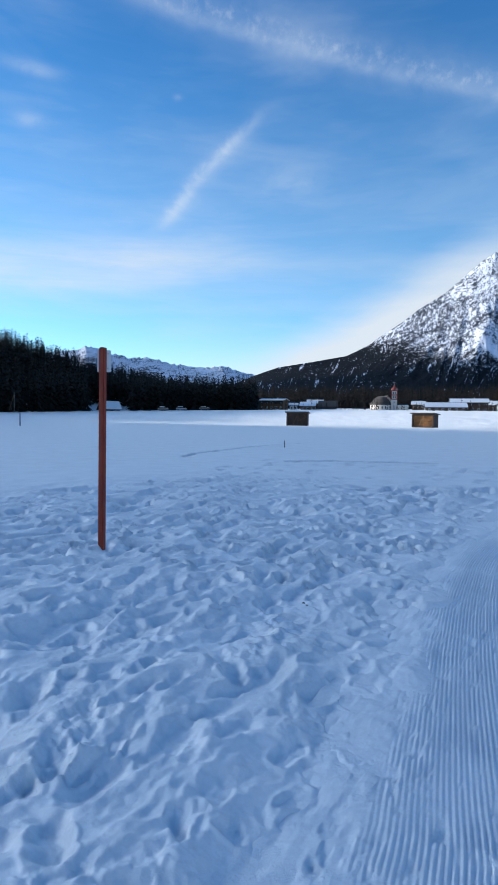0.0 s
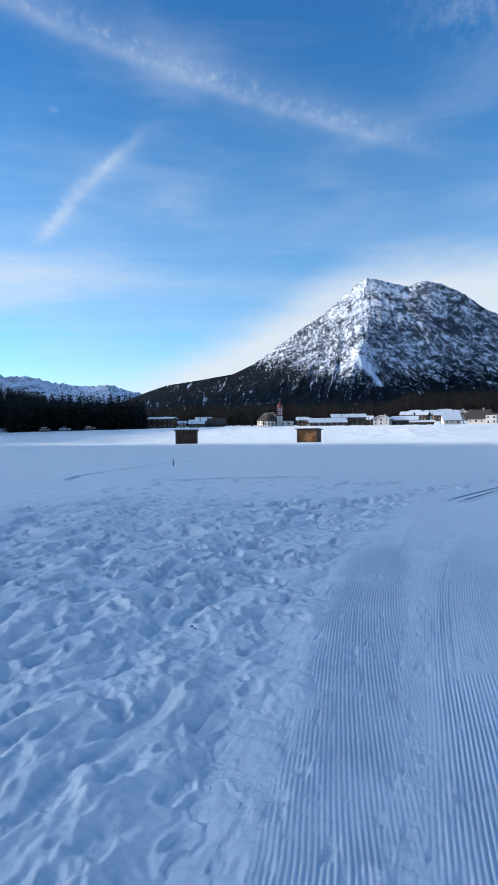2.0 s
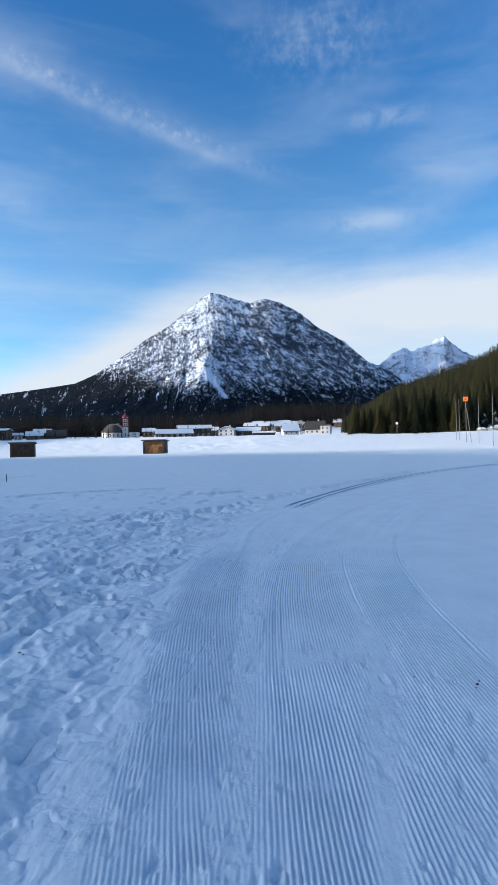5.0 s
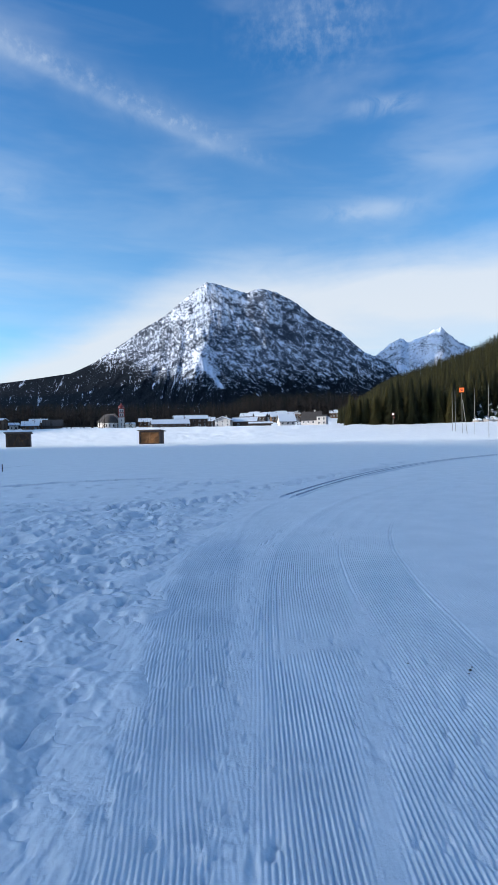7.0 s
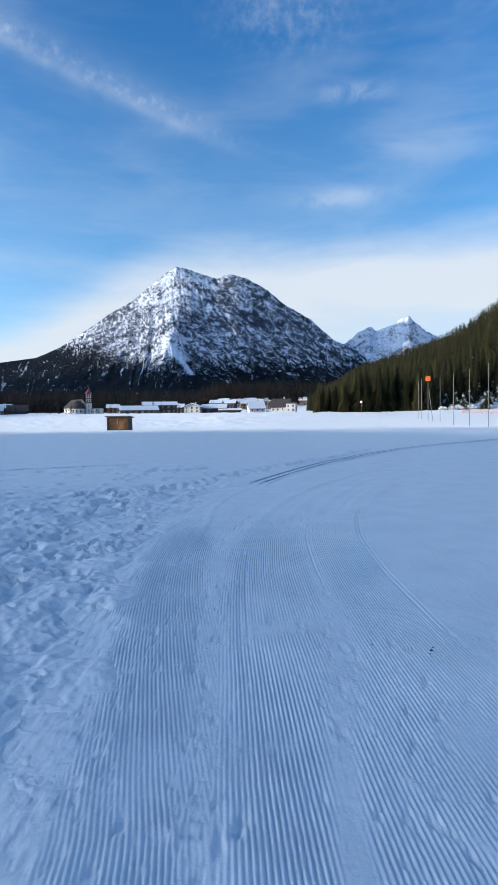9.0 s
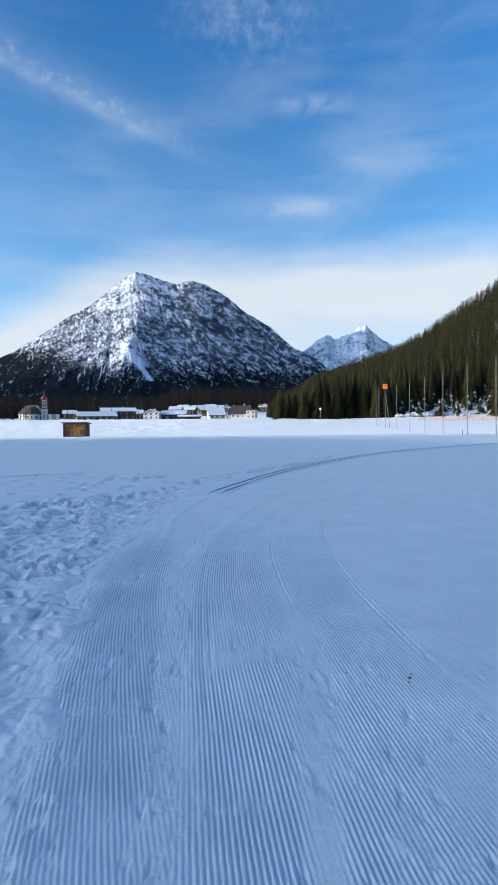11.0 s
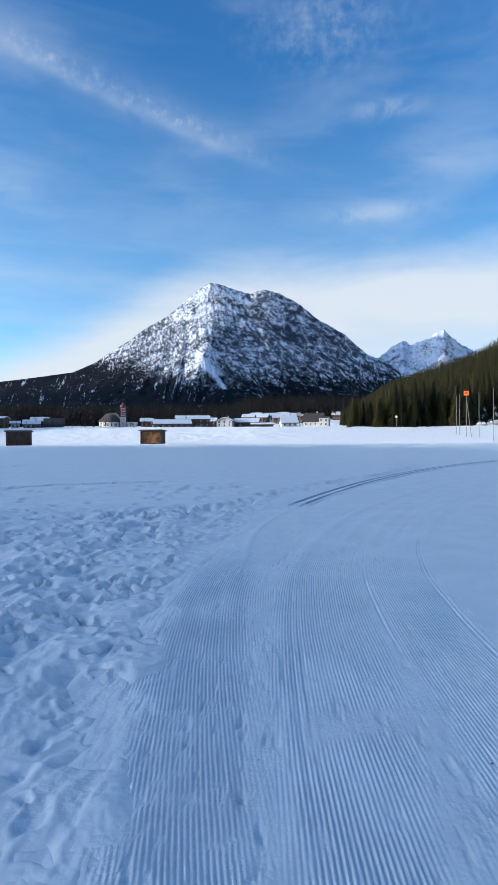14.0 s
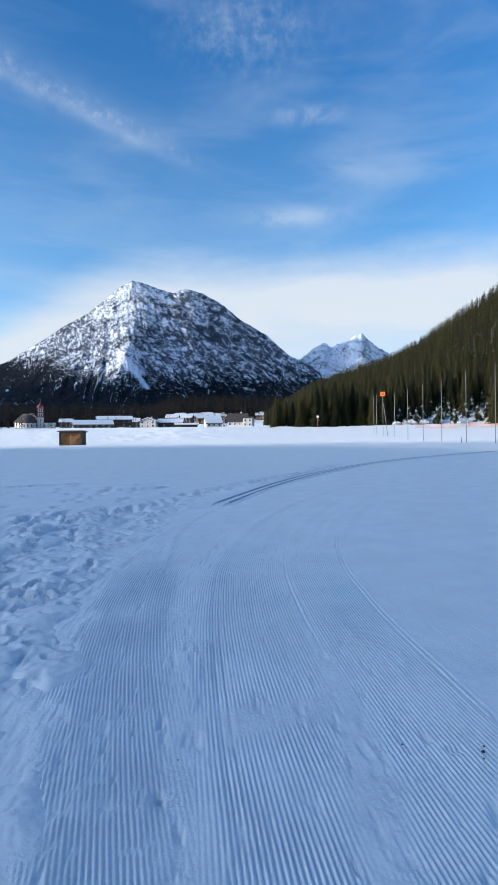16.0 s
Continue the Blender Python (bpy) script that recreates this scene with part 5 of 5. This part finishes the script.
root = thing("pole_frame", at(-47.0, 205), "two bare poles leaning against each other", "pole")
part("upright", rod(bmesh.new(), (0.3, 0, -0.3), (0.35, 0, 7.0), 0.11, 0.08), STEEL, root)
part("prop", rod(bmesh.new(), (-1.6, 0, -0.3), (0.3, 0, 6.2), 0.1, 0.08), OLD_WOOD, root)

root = thing("piste_sign", at(18.2, 154), "round red and white sign on a thin pole", "sign")
part("shaft", rod(bmesh.new(), (0, 0, -0.3), (0, 0, 2.6), 0.05), STEEL, root)
disc = part("disc", rod(bmesh.new(), (0, -0.05, 2.9), (0, -0.08, 2.9), 0.3, sides=28), WHITE_PAINT, root, "white round sign face")
part("rim", rod(bmesh.new(), (0, -0.03, 2.9), (0, -0.055, 2.9), 0.4, sides=28), RED_PAINT, disc, "red rim")
part("panel", box(bmesh.new(), 0.25, -0.06, 1.95, 0.4, 0.04, 0.36), RED_PAINT, root, "small red panel")


def net_fence():
    root = thing("net_fence", at(31.5, 141), "low orange plastic mesh fence on the snow", "fence")
    spot = root.matrix_basis.inverted()
    knots = []
    for i, a in enumerate(np.arange(27.8, 38.0, 0.85)):
        p = spot @ at(float(a), 141 + 1.2 * math.sin(i * 1.3)).translation
        knots.append(p)
        part("post", rod(bmesh.new(), p + Vector((0, 0, -0.2)), p + Vector((0, 0, 1.15)), 0.03), ORANGE, root)
    for p, q in zip(knots, knots[1:]):
        bm = bmesh.new()
        for k in range(5):
            z = Vector((0, 0, 0.25 + 0.19 * k))
            rod(bm, p + z, q + z, 0.022, sides=5)
        for k in range(1, 9):
            s = p.lerp(q, k / 9)
            rod(bm, s + Vector((0, 0, 0.22)), s + Vector((0, 0, 1.05)), 0.014, sides=5)
        part("mesh_panel", bm, NET, root, "orange plastic mesh")


net_fence()


# ---------------------------------------------------------------- crumbs on the snow
def crumb(x, y, z, size, seed):
    bm = bmesh.new()
    bmesh.ops.create_icosphere(bm, subdivisions=2, radius=size)
    for v in bm.verts:
        n = noise.fractal(v.co / size * 1.3 + Vector((seed * 3.1, 0, 0)), 0.9, 2.0, 3)
        v.co = Vector((v.co.x * (1 + 0.5 * n), v.co.y * (1.2 + 0.4 * n), v.co.z * (0.55 + 0.3 * n)))
    ob = part("dirt_crumb", bm, DIRT)
    ob.matrix_basis = pose(x, y, z, 0, 0, seed * 41)
    return tagged(ob, "small dark crumb of bark on the snow", "debris", "crumbs on the snow")


for i, (x, y, z, size) in enumerate(((-1.38, 4.24, -0.01, 0.022), (-1.34, 4.20, -0.01, 0.014), (1.66, 3.32, 0.012, 0.016), (1.69, 3.36, 0.012, 0.011), (1.63, 3.27, 0.012, 0.009), (1.32, 3.46, 0.012, 0.010), (0.25, 3.57, 0.012, 0.007))):
    crumb(x, y, z, size * 0.55, i + 1)
